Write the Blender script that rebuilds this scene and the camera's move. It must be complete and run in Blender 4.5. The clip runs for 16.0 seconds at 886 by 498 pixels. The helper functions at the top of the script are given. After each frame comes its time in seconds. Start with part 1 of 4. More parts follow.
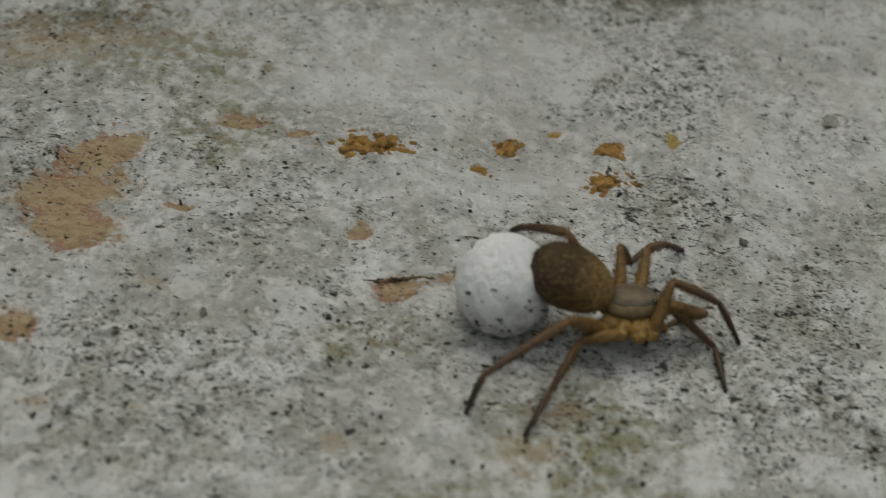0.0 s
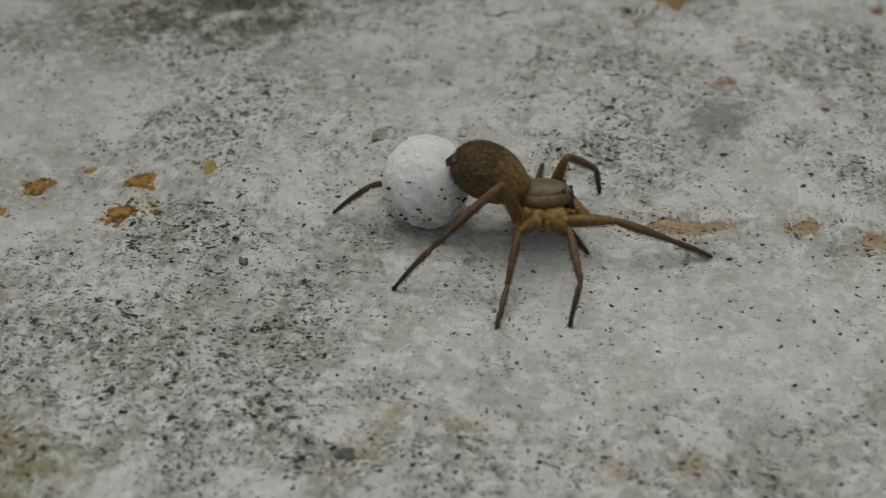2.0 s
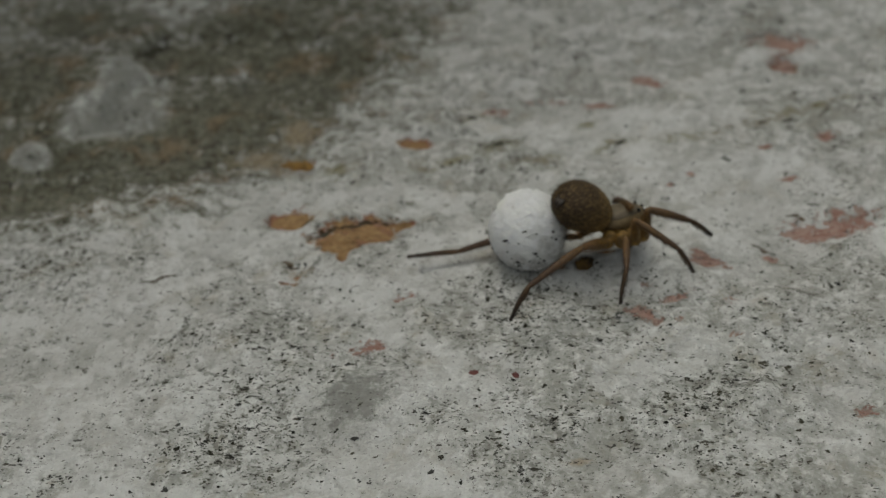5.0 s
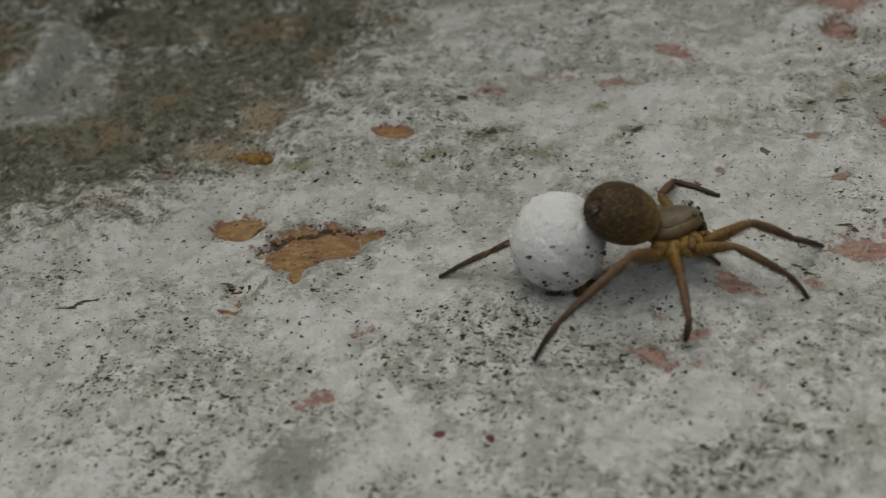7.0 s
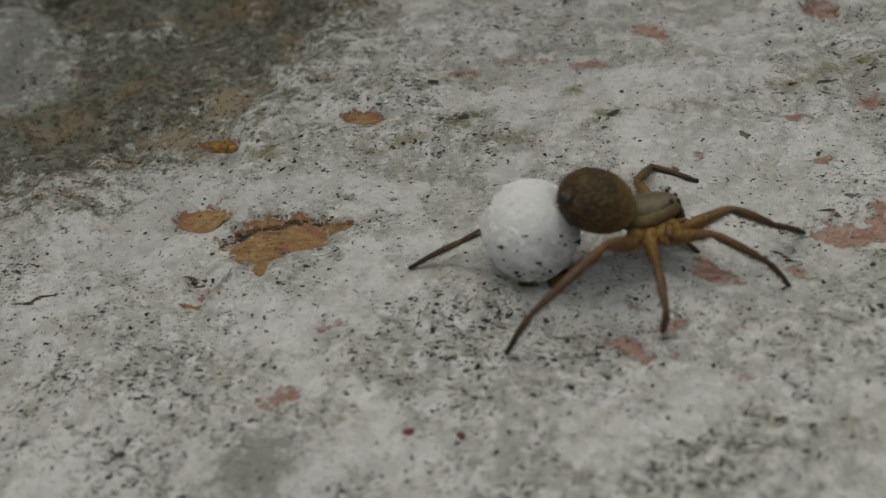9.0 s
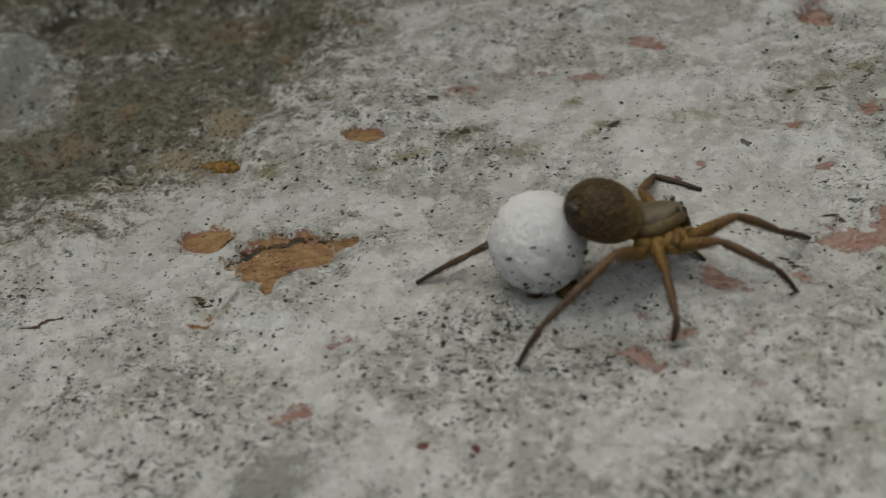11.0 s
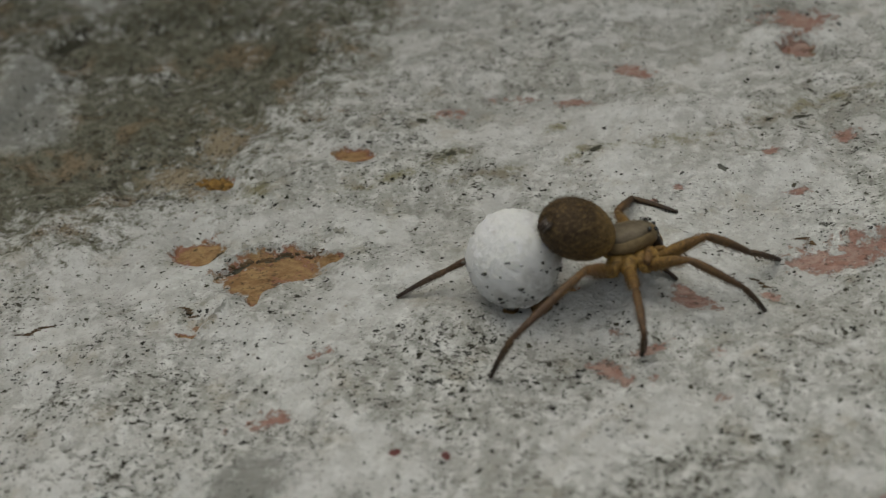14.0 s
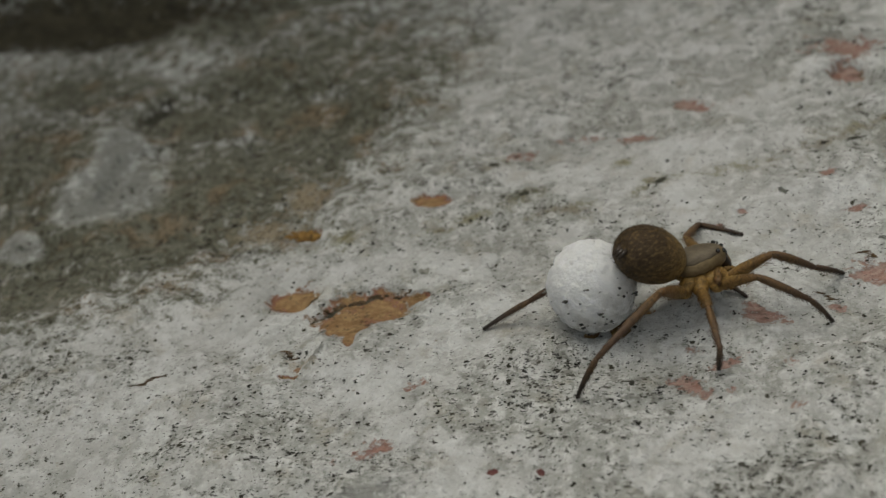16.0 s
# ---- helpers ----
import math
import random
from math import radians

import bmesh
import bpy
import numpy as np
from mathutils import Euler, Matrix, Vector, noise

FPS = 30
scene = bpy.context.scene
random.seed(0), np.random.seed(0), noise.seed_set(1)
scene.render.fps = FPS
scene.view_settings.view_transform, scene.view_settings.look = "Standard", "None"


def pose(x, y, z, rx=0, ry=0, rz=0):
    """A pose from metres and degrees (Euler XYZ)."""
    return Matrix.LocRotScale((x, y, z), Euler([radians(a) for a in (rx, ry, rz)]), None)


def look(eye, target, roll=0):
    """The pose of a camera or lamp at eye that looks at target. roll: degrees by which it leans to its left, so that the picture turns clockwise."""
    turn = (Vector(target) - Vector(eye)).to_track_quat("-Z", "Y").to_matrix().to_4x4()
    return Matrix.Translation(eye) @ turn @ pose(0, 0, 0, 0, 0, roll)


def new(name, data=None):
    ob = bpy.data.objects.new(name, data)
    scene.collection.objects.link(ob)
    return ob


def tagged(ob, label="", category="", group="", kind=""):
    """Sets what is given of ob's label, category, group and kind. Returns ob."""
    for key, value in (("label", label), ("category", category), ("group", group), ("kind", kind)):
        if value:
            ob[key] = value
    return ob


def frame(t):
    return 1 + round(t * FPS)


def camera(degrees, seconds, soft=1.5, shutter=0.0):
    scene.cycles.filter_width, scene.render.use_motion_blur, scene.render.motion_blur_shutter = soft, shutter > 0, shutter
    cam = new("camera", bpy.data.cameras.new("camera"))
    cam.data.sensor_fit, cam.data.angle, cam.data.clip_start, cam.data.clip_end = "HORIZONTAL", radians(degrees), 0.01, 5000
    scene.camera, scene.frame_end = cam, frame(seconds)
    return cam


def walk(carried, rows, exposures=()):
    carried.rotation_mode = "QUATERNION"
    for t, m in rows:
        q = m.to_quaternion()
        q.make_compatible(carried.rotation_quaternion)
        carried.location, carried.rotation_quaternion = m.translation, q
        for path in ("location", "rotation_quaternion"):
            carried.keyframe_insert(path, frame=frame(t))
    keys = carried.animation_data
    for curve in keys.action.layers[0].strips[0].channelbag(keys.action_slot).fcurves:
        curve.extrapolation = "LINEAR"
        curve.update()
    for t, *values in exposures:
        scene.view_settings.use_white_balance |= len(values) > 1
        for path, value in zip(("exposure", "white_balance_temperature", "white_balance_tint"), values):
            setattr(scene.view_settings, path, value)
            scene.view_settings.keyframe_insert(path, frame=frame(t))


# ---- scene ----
cam = camera(34.0, 16.0, soft=1.3, shutter=0.12)
PATH = [
    (0, (-0.04147, -0.03827, 0.04544), (-0.04305, 0.00419, 0.00595), 7.72),
    (0.5, (-0.03203, -0.04027, 0.04558), (-0.03421, 0.00235, 0.00631), 5.36),
    (1, (-0.02563, -0.03905, 0.04448), (-0.02939, 0.00375, 0.00552), 2.85),
    (1.5, (-0.02154, -0.03806, 0.04501), (-0.02539, 0.00510, 0.00646), 2.17),
    (2, (-0.01367, -0.03580, 0.04547), (-0.01898, 0.00775, 0.00755), 0.03),
    (2.5, (-0.01301, -0.03561, 0.04573), (-0.01791, 0.00827, 0.00811), -0.56),
    (3, (-0.01382, -0.03526, 0.04650), (-0.01722, 0.00959, 0.00989), 0.67),
    (3.5, (-0.01302, -0.03515, 0.04703), (-0.01516, 0.01078, 0.01168), 0.73),
    (4, (-0.01378, -0.03512, 0.04804), (-0.01365, 0.01209, 0.01435), 1.44),
    (4.5, (-0.00393, -0.02901, 0.05113), (-0.00546, 0.01693, 0.01576), 0.28),
    (4.7, (0.00133, -0.02686, 0.05070), (-0.00232, 0.01892, 0.01527), -2.54),
    (6.8, (0.00970, -0.00928, 0.04557), (0.00048, 0.03398, 0.00804), -7.95),
    (7, (0.00796, -0.00906, 0.04482), (-0.00054, 0.03400, 0.00691), -7.64),
    (7.5, (0.00715, -0.00726, 0.04480), (-0.00095, 0.03513, 0.00605), -7.21),
    (8, (0.00764, -0.00816, 0.04381), (0.00055, 0.03421, 0.00484), -6.72),
    (8.5, (0.00781, -0.00732, 0.04348), (0.00043, 0.03505, 0.00456), -7.45),
    (9, (0.00844, -0.00718, 0.04348), (0.00042, 0.03552, 0.00505), -7.84),
    (9.2, (0.00855, -0.00707, 0.04342), (0.00045, 0.03578, 0.00518), -8.02),
    (11.3, (0.00726, -0.00775, 0.04341), (0.00003, 0.03572, 0.00569), -8.45),
    (11.5, (0.00850, -0.00805, 0.04313), (0.00083, 0.03551, 0.00562), -9.05),
    (12, (0.00836, -0.00888, 0.04286), (0.00098, 0.03476, 0.00538), -9.43),
    (12.5, (0.01020, -0.00836, 0.04305), (0.00230, 0.03545, 0.00588), -9.63),
    (13, (0.00899, -0.00915, 0.04354), (0.00143, 0.03486, 0.00653), -8.56),
    (13.5, (0.01031, -0.00951, 0.04375), (0.00233, 0.03489, 0.00730), -8.50),
    (14, (0.00963, -0.00955, 0.04370), (0.00138, 0.03469, 0.00711), -8.18),
    (14.5, (0.00811, -0.00983, 0.04424), (-0.00007, 0.03500, 0.00836), -7.76),
    (15, (0.00687, -0.01166, 0.04505), (-0.00125, 0.03419, 0.01047), -7.54),
    (15.5, (0.00784, -0.01325, 0.04338), (0.00021, 0.03418, 0.01088), -10.23),
    (16, (0.00922, -0.01363, 0.04587), (-0.00125, 0.03179, 0.01134), -13.06),
]
EXPOSURES = [(0.0, 0.12, 6720.0, 2.0), (1.0, 0.18, 6720.0, 2.0), (2.5, 0.18, 6720.0, 2.0), (3.5, 0.10, 6720.0, 2.0), (4.5, 0.09, 6720.0, 2.0), (7.0, 0.21, 6820.0, 3.5), (9.2, 0.22, 6820.0, 3.5), (13.0, 0.29, 6820.0, 3.5), (14.5, 0.33, 6820.0, 3.5), (15.5, 0.48, 6820.0, 3.5), (16.0, 0.32, 6820.0, 3.5)]
walk(cam, [(t, look(eye, target, roll)) for t, eye, target, roll in PATH], EXPOSURES)
# a close-up lens: only a band round the animal is sharp
cam.data.dof.use_dof = True
cam.data.dof.focus_distance = 0.069
cam.data.dof.aperture_fstop = 58.0

# ---- light: a bright overcast sky, its brightest part overhead ----
world = bpy.data.worlds.new("world")
scene.world = world
world.use_nodes = True
wn, wl = world.node_tree.nodes, world.node_tree.links
sky = wn.new("ShaderNodeTexSky")
sky.sky_type, sky.sun_disc = "NISHITA", False
sky.sun_elevation, sky.sun_rotation = radians(74), radians(-28)
sky.air_density, sky.dust_density, sky.ozone_density = 1.0, 6.0, 0.6
wn["Background"].inputs["Strength"].default_value = 0.098
cloud = wn.new("ShaderNodeHueSaturation")  # the cloud cover greys the blue
cloud.inputs["Saturation"].default_value = 0.35
wl.new(sky.outputs[0], cloud.inputs["Color"])
wl.new(cloud.outputs[0], wn["Background"].inputs["Color"])
sun_data = bpy.data.lights.new("sun", "SUN")
sun_data.energy, sun_data.angle, sun_data.color = 0.64, radians(85), (1.0, 0.985, 0.965)
sun = new("sun", sun_data)
sun.matrix_world = look((-0.12, 0.22, 0.95), (0, 0, 0))

S = 0.001  # the scene is written in millimetres
rng = np.random.default_rng(7)


# ---- materials ----
class Shader:
    """A node material with a Principled surface and short ways to add nodes."""

    def __init__(self, name, rough=0.8, spec=0.3):
        self.mat = bpy.data.materials.new(name)
        self.mat.use_nodes = True
        self.n, self.l = self.mat.node_tree.nodes, self.mat.node_tree.links
        self.bsdf = self.n["Principled BSDF"]
        self.bsdf.inputs["Roughness"].default_value = rough
        self.bsdf.inputs["Specular IOR Level"].default_value = spec
        self.coord = self.n.new("ShaderNodeTexCoord").outputs["Object"]

    def put(self, socket, value):
        if isinstance(value, bpy.types.NodeSocket):
            self.l.new(value, socket)
        else:
            socket.default_value = value

    def noise(self, per_mm, detail=4.0, rough=0.6, stretch=(1, 1, 1)):
        m = self.n.new("ShaderNodeMapping")
        m.inputs["Scale"].default_value = tuple(1000.0 * per_mm * s for s in stretch)
        self.l.new(self.coord, m.inputs[0])
        t = self.n.new("ShaderNodeTexNoise")
        t.inputs["Scale"].default_value = 1.0
        t.inputs["Detail"].default_value = detail
        t.inputs["Roughness"].default_value = rough
        self.l.new(m.outputs[0], t.inputs["Vector"])
        return t.outputs["Fac"]

    def cells(self, per_mm, stretch=(1, 1, 1)):
        m = self.n.new("ShaderNodeMapping")
        m.inputs["Scale"].default_value = tuple(1000.0 * per_mm * s for s in stretch)
        self.l.new(self.coord, m.inputs[0])
        t = self.n.new("ShaderNodeTexVoronoi")
        t.inputs["Scale"].default_value = 1.0
        self.l.new(m.outputs[0], t.inputs["Vector"])
        return t.outputs["Distance"], t.outputs["Color"]

    def math(self, op, a, b=0.0, c=0.0):
        t = self.n.new("ShaderNodeMath")
        t.operation = op
        for socket, value in zip(t.inputs, (a, b, c)):
            self.put(socket, value)
        return t.outputs[0]

    def step(self, value, lo, hi, to_lo=0.0, to_hi=1.0):
        t = self.n.new("ShaderNodeMapRange")
        t.interpolation_type = "SMOOTHSTEP"
        for key, v in zip(("Value", "From Min", "From Max", "To Min", "To Max"), (value, lo, hi, to_lo, to_hi)):
            self.put(t.inputs[key], v)
        return t.outputs[0]

    def mix(self, fac, a, b):
        t = self.n.new("ShaderNodeMix")
        t.data_type = "RGBA"
        for socket, value in ((t.inputs[0], fac), (t.inputs[6], a), (t.inputs[7], b)):
            self.put(socket, (*value, 1.0) if isinstance(value, tuple) and len(value) == 3 else value)
        return t.outputs[2]

    def attr(self, name):
        t = self.n.new("ShaderNodeAttribute")
        t.attribute_name = name
        return t.outputs["Fac"]

    def split(self, color):
        t = self.n.new("ShaderNodeSeparateColor")
        self.l.new(color, t.inputs[0])
        return t.outputs

    def done(self, color, bump=None, mm=0.05, strength=1.0):
        self.put(self.bsdf.inputs["Base Color"], (*color, 1.0) if isinstance(color, tuple) else color)
        if bump is not None:
            t = self.n.new("ShaderNodeBump")
            t.inputs["Strength"].default_value = strength
            t.inputs["Distance"].default_value = mm * S
            self.l.new(bump, t.inputs["Height"])
            self.l.new(t.outputs[0], self.bsdf.inputs["Normal"])
        return self.mat


def plain(name, a, b, per_mm, rough=0.7, mm=0.02, spec=0.3, stretch=(1, 1, 1)):
    """Two tones mixed by a grain of that many waves per millimetre, with relief."""
    s = Shader(name, rough, spec)
    g = s.noise(per_mm, 5.0, 0.65, stretch)
    fine = s.noise(per_mm * 5, 3.0, 0.6, stretch)
    return s.done(s.mix(s.step(g, 0.3, 0.7), a, b), s.math("ADD", g, fine), mm)


def limewash():
    """Old whitewash over mortar: pits full of black grime, stains, bared ochre and red paint, moss in the hollows."""
    s = Shader("limewash", 0.92, 0.12)
    mid, fine = s.noise(0.55, 5, 0.62), s.noise(3.4, 5, 0.7)
    lumps, grit = s.noise(1.35, 4, 0.6), s.noise(8.0, 4, 0.7)
    # where grime has gathered: whole stretches, then smaller clouds in them
    dense = s.math("ADD", s.math("MULTIPLY", s.noise(0.13, 3, 0.5), 0.45), s.math("MULTIPLY", s.noise(0.5, 5, 0.65), 0.55))
    dense = s.math("ADD", dense, s.math("MULTIPLY", s.step(s.attr("moss"), -0.4, 0.3), 0.08))
    dense = s.math("SUBTRACT", dense, s.math("MULTIPLY", s.step(s.attr("pale"), -0.1, 0.5), 0.12))
    dense = s.math("ADD", dense, s.math("MULTIPLY", s.step(s.attr("grime"), -0.3, 0.6), 0.10))
    dense = s.math("SUBTRACT", dense, s.math("MULTIPLY", s.step(s.attr("clean"), -0.4, 0.6), 0.09))
    rough_edge = s.math("MULTIPLY", s.math("SUBTRACT", s.noise(1.1, 7, 0.7, (0.95, 1.05, 1)), 0.5), 3.0)
    # thicker crusts of wash with broken edges, cleaner than the rest
    plates = s.step(s.noise(0.3, 5, 0.58), 0.545, 0.585)
    dense = s.math("SUBTRACT", dense, s.math("MULTIPLY", plates, 0.07))
    color = s.mix(s.step(mid, 0.34, 0.66), (0.44, 0.44, 0.412), (0.65, 0.65, 0.63))
    color = s.mix(s.step(s.noise(0.2, 5, 0.6), 0.42, 0.60, 0.0, 0.6), color, (0.35, 0.347, 0.31))
    # lumps whiter, gaps greyer: mottled wash with the relief's shading painted in
    color = s.mix(s.step(lumps, 0.5, 0.64, 0.0, 0.6), color, (0.80, 0.80, 0.78))
    color = s.mix(s.step(lumps, 0.32, 0.46, 0.45, 0.0), color, (0.36, 0.355, 0.32))
    color = s.mix(s.step(fine, 0.50, 0.66, 0.0, 0.35), color, (0.82, 0.82, 0.80))
    color = s.mix(s.step(fine, 0.32, 0.45, 0.35, 0.0), color, (0.26, 0.257, 0.23))
    # dips of the relief greyed: their shading is put into the colour
    color = s.mix(s.step(s.attr("hollow"), 0.05, 0.6, 0.0, 0.32), color, (0.30, 0.295, 0.262))
    color = s.mix(s.math("MULTIPLY", plates, 0.5), color, (0.74, 0.74, 0.725))
    color = s.mix(s.step(s.math("ADD", s.attr("clean"), s.math("MULTIPLY", rough_edge, 0.5)), -0.4, 0.7, 0.0, 0.4), color, (0.72, 0.72, 0.705))
    # grey smears round the pits
    smear = s.noise(1.7, 7, 0.7, (1.0, 0.92, 1))
    amount = s.step(dense, 0.36, 0.64, 0.06, 0.7)
    color = s.mix(s.math("MULTIPLY", s.step(smear, 0.5, 0.6), amount), color, (0.21, 0.205, 0.175))
    warm = s.math("MULTIPLY", s.step(s.noise(0.4, 6, 0.7), 0.54, 0.70), 0.4)
    color = s.mix(warm, color, (0.42, 0.37, 0.28))
    frayed = s.math("MULTIPLY", s.math("SUBTRACT", s.noise(3.6, 5, 0.7), 0.5), 2.2)
    edge = s.math("ADD", s.math("MULTIPLY", rough_edge, 0.8), s.math("MULTIPLY", frayed, 0.75))

    def bared(name, lo, tone_a, tone_b, over, soft=0.12, ragged=1.0, rim=None):
        v = s.math("ADD", s.attr(name), s.math("MULTIPLY", edge, ragged))
        g = s.step(v, lo, lo + soft)
        tone = s.mix(s.step(s.noise(2.0, 6, 0.72, (0.6, 1.2, 1)), 0.36, 0.64), tone_a, tone_b)
        crack = s.step(s.noise(1.3, 7, 0.75, (0.45, 1.5, 1)), 0.55, 0.66, 0.0, 0.7)
        tone = s.mix(crack, tone, tuple(v * 0.45 for v in tone_b))
        if rim:
            tone = s.mix(s.math("MULTIPLY", s.step(v, lo + soft, lo + 0.55, 1.0, 0.0), s.step(s.noise(0.45, 3, 0.5), 0.4, 0.6)), tone, rim)
        return s.mix(g, over, tone), g

    # olive silt in shallow places, broken up by the wash
    sunk = s.step(lumps, 0.40, 0.58, 1.0, 0.25)
    silt = s.math("MULTIPLY", s.step(s.math("ADD", s.attr("silt"), s.math("MULTIPLY", edge, 1.5)), -0.5, 0.8), s.math("MULTIPLY", sunk, 0.85))
    silt_tone = s.mix(s.step(s.noise(0.35, 3, 0.5), 0.42, 0.6), (0.25, 0.228, 0.11), (0.27, 0.235, 0.165))
    color = s.mix(silt, color, silt_tone)
    color, _ = bared("pale", 0.0, (0.33, 0.33, 0.308), (0.27, 0.27, 0.25), color, 0.7)
    # moss and soot in the hollow: olive film with thick dark flecks, thinning out to its rim
    film = s.math("ADD", s.attr("moss"), s.math("MULTIPLY", edge, 1.5))
    film = s.math("MULTIPLY", s.step(film, -0.35, 0.5), s.step(s.attr("pale"), 0.05, 0.4, 1.0, 0.15))
    olive = s.mix(s.step(s.noise(0.9, 6, 0.7), 0.4, 0.6), (0.115, 0.112, 0.074), (0.215, 0.21, 0.16))
    olive = s.mix(s.step(s.noise(0.28, 5, 0.65), 0.52, 0.66, 0.0, 0.75), olive, (0.27, 0.185, 0.105))
    color = s.mix(s.math("MULTIPLY", film, 0.92), color, olive)
    crumb = s.noise(2.1, 6, 0.72)
    bound = s.math("ADD", s.step(film, 0.1, 1.0, 0.66, 0.5), s.math("MULTIPLY", s.math("SUBTRACT", s.noise(0.5, 4, 0.6), 0.5), 0.35))
    crumbs = s.math("MULTIPLY", s.step(crumb, bound, s.math("ADD", bound, 0.07)), s.step(film, 0.05, 0.4))
    color = s.mix(s.math("MULTIPLY", crumbs, 0.55), color, s.mix(s.step(fine, 0.4, 0.6), (0.035, 0.034, 0.016), (0.085, 0.075, 0.034)))
    faint = s.math("MULTIPLY", s.step(s.math("ADD", s.attr("tan"), s.math("MULTIPLY", edge, 1.1)), -0.1, 1.0), 0.7)
    color = s.mix(faint, color, (0.40, 0.32, 0.215))
    color, m_buff = bared("buff", -0.05, (0.47, 0.37, 0.24), (0.37, 0.265, 0.155), color, 0.35, 0.8, (0.34, 0.19, 0.12))
    color, m_ochre = bared("ochre", -0.05, (0.44, 0.29, 0.14), (0.30, 0.17, 0.08), color, 0.3, 0.7, (0.32, 0.15, 0.10))
    color, m_pink = bared("pink", -0.1, (0.36, 0.2, 0.16), (0.46, 0.325, 0.275), color, 0.6, 1.6)
    color, m_red = bared("darkred", 0.0, (0.13, 0.05, 0.05), (0.2, 0.08, 0.07), color)
    # the hole is only a shallow dip; its darkness lies in this colour
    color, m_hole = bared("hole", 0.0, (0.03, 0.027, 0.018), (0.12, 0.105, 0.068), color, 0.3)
    color, m_dark = bared("dark", 0.0, (0.05, 0.05, 0.035), (0.1, 0.095, 0.07), color, 0.4)
    # pits: ragged flecks of black grime of three sizes
    fleck = s.noise(2.1, 4, 0.62, (0.8, 1.15, 1))
    limit = s.step(dense, 0.36, 0.66, 0.705, 0.595)
    pit = s.step(fleck, limit, s.math("ADD", limit, 0.03))
    fleck2 = s.noise(5.2, 3, 0.6, (0.75, 1.2, 1))
    limit2 = s.step(dense, 0.34, 0.66, 0.668, 0.565)
    pit2 = s.step(fleck2, limit2, s.math("ADD", limit2, 0.035))
    dist, rnd = s.cells(1.7, (1.1, 0.9, 0.6))
    size = s.math("MULTIPLY", s.math("POWER", s.split(rnd)[0], 2.5), s.step(dense, 0.36, 0.66, 0.10, 0.34))
    wob = s.math("ADD", dist, s.math("MULTIPLY", s.math("SUBTRACT", fleck2, 0.5), 1.7))
    dot = s.step(wob, s.math("MULTIPLY", size, 0.55), s.math("ADD", size, 0.01), 1.0, 0.0)
    pits = s.math("MAXIMUM", s.math("MAXIMUM", s.math("MULTIPLY", pit, 0.95), s.math("MULTIPLY", pit2, 0.8)), dot)
    bare = s.math("MULTIPLY", s.math("MAXIMUM", m_ochre, m_pink), 0.4)
    pits = s.math("MULTIPLY", pits, s.math("SUBTRACT", 1.0, bare))
    color = s.mix(pits, color, s.mix(s.split(rnd)[2], (0.016, 0.015, 0.013), (0.08, 0.074, 0.05)))
    # a thin film of soot over everything
    color = s.mix(0.13, color, (0.04, 0.039, 0.034))
    relief = s.math("ADD", s.math("ADD", s.math("MULTIPLY", mid, 1.6), s.math("MULTIPLY", fine, 0.8)), s.math("MULTIPLY", pits, -0.5))
    relief = s.math("ADD", relief, s.math("ADD", s.math("MULTIPLY", lumps, 1.6), s.math("MULTIPLY", plates, 0.25)))
    relief = s.math("SUBTRACT", relief, s.math("MULTIPLY", s.math("ADD", m_ochre, m_pink), 0.3))
    return s.done(color, s.math("ADD", relief, s.math("MULTIPLY", grit, 0.5)), 0.24, 1.0)


def abdomen_coat():
    """Brown velvet: dusky on the back and rear, a golden highlight low in front and on the right flank put into the
    colour, with fine flecks.
    """
    s = Shader("abdomen_coat", 0.6, 0.25)
    fleck = s.noise(5.5, 5, 0.72, (0.6, 1.2, 1.2))
    cloud = s.noise(0.9, 5, 0.65)
    dot = s.n.new("ShaderNodeVectorMath")
    dot.operation = "DOT_PRODUCT"
    dot.inputs[1].default_value = (480.0, -140.0, -420.0)
    s.l.new(s.coord, dot.inputs[0])
    belly = s.step(s.math("ADD", dot.outputs["Value"], s.math("MULTIPLY", cloud, 1.4)), -2.9, -0.7)
    color = s.mix(belly, (0.05, 0.031, 0.013), (0.2, 0.124, 0.038))
    color = s.mix(s.step(cloud, 0.4, 0.6, 0.35, 0.0), color, (0.03, 0.016, 0.006))
    color = s.mix(s.math("MULTIPLY", s.step(fleck, 0.52, 0.62), s.step(belly, 0.0, 1.0, 0.3, 0.7)), color, (0.29, 0.19, 0.075))
    color = s.mix(s.step(fleck, 0.38, 0.47, 0.7, 0.0), color, (0.016, 0.009, 0.004))
    return s.done(color, s.math("ADD", fleck, s.noise(12.0, 2)), 0.06)


def leg_shell(name, a, b, tip, start, end):
    """Hairy shell in two tones that darkens along the segment, from start to end in millimetres."""
    s = Shader(name, 0.55, 0.3)
    g = s.noise(3.0, 5, 0.7, (0.6, 1, 1))
    color = s.mix(s.step(g, 0.38, 0.62), a, b)
    xyz = s.n.new("ShaderNodeSeparateXYZ")
    s.l.new(s.coord, xyz.inputs[0])
    along = s.math("ADD", s.math("MULTIPLY", xyz.outputs[0], 1000.0), s.math("MULTIPLY", g, 1.2))
    color = s.mix(s.step(along, start + 0.6, end + 0.6), color, tip)
    color = s.mix(s.step(s.noise(6.0, 4, 0.75), 0.50, 0.62, 0.0, 0.7), color, tuple(v * 0.35 for v in b))
    s.bsdf.inputs["Subsurface Weight"].default_value = 0.12
    s.bsdf.inputs["Subsurface Radius"].default_value = (0.0005, 0.0003, 0.0001)
    return s.done(color, s.math("ADD", g, s.noise(14.0, 2)), 0.03)


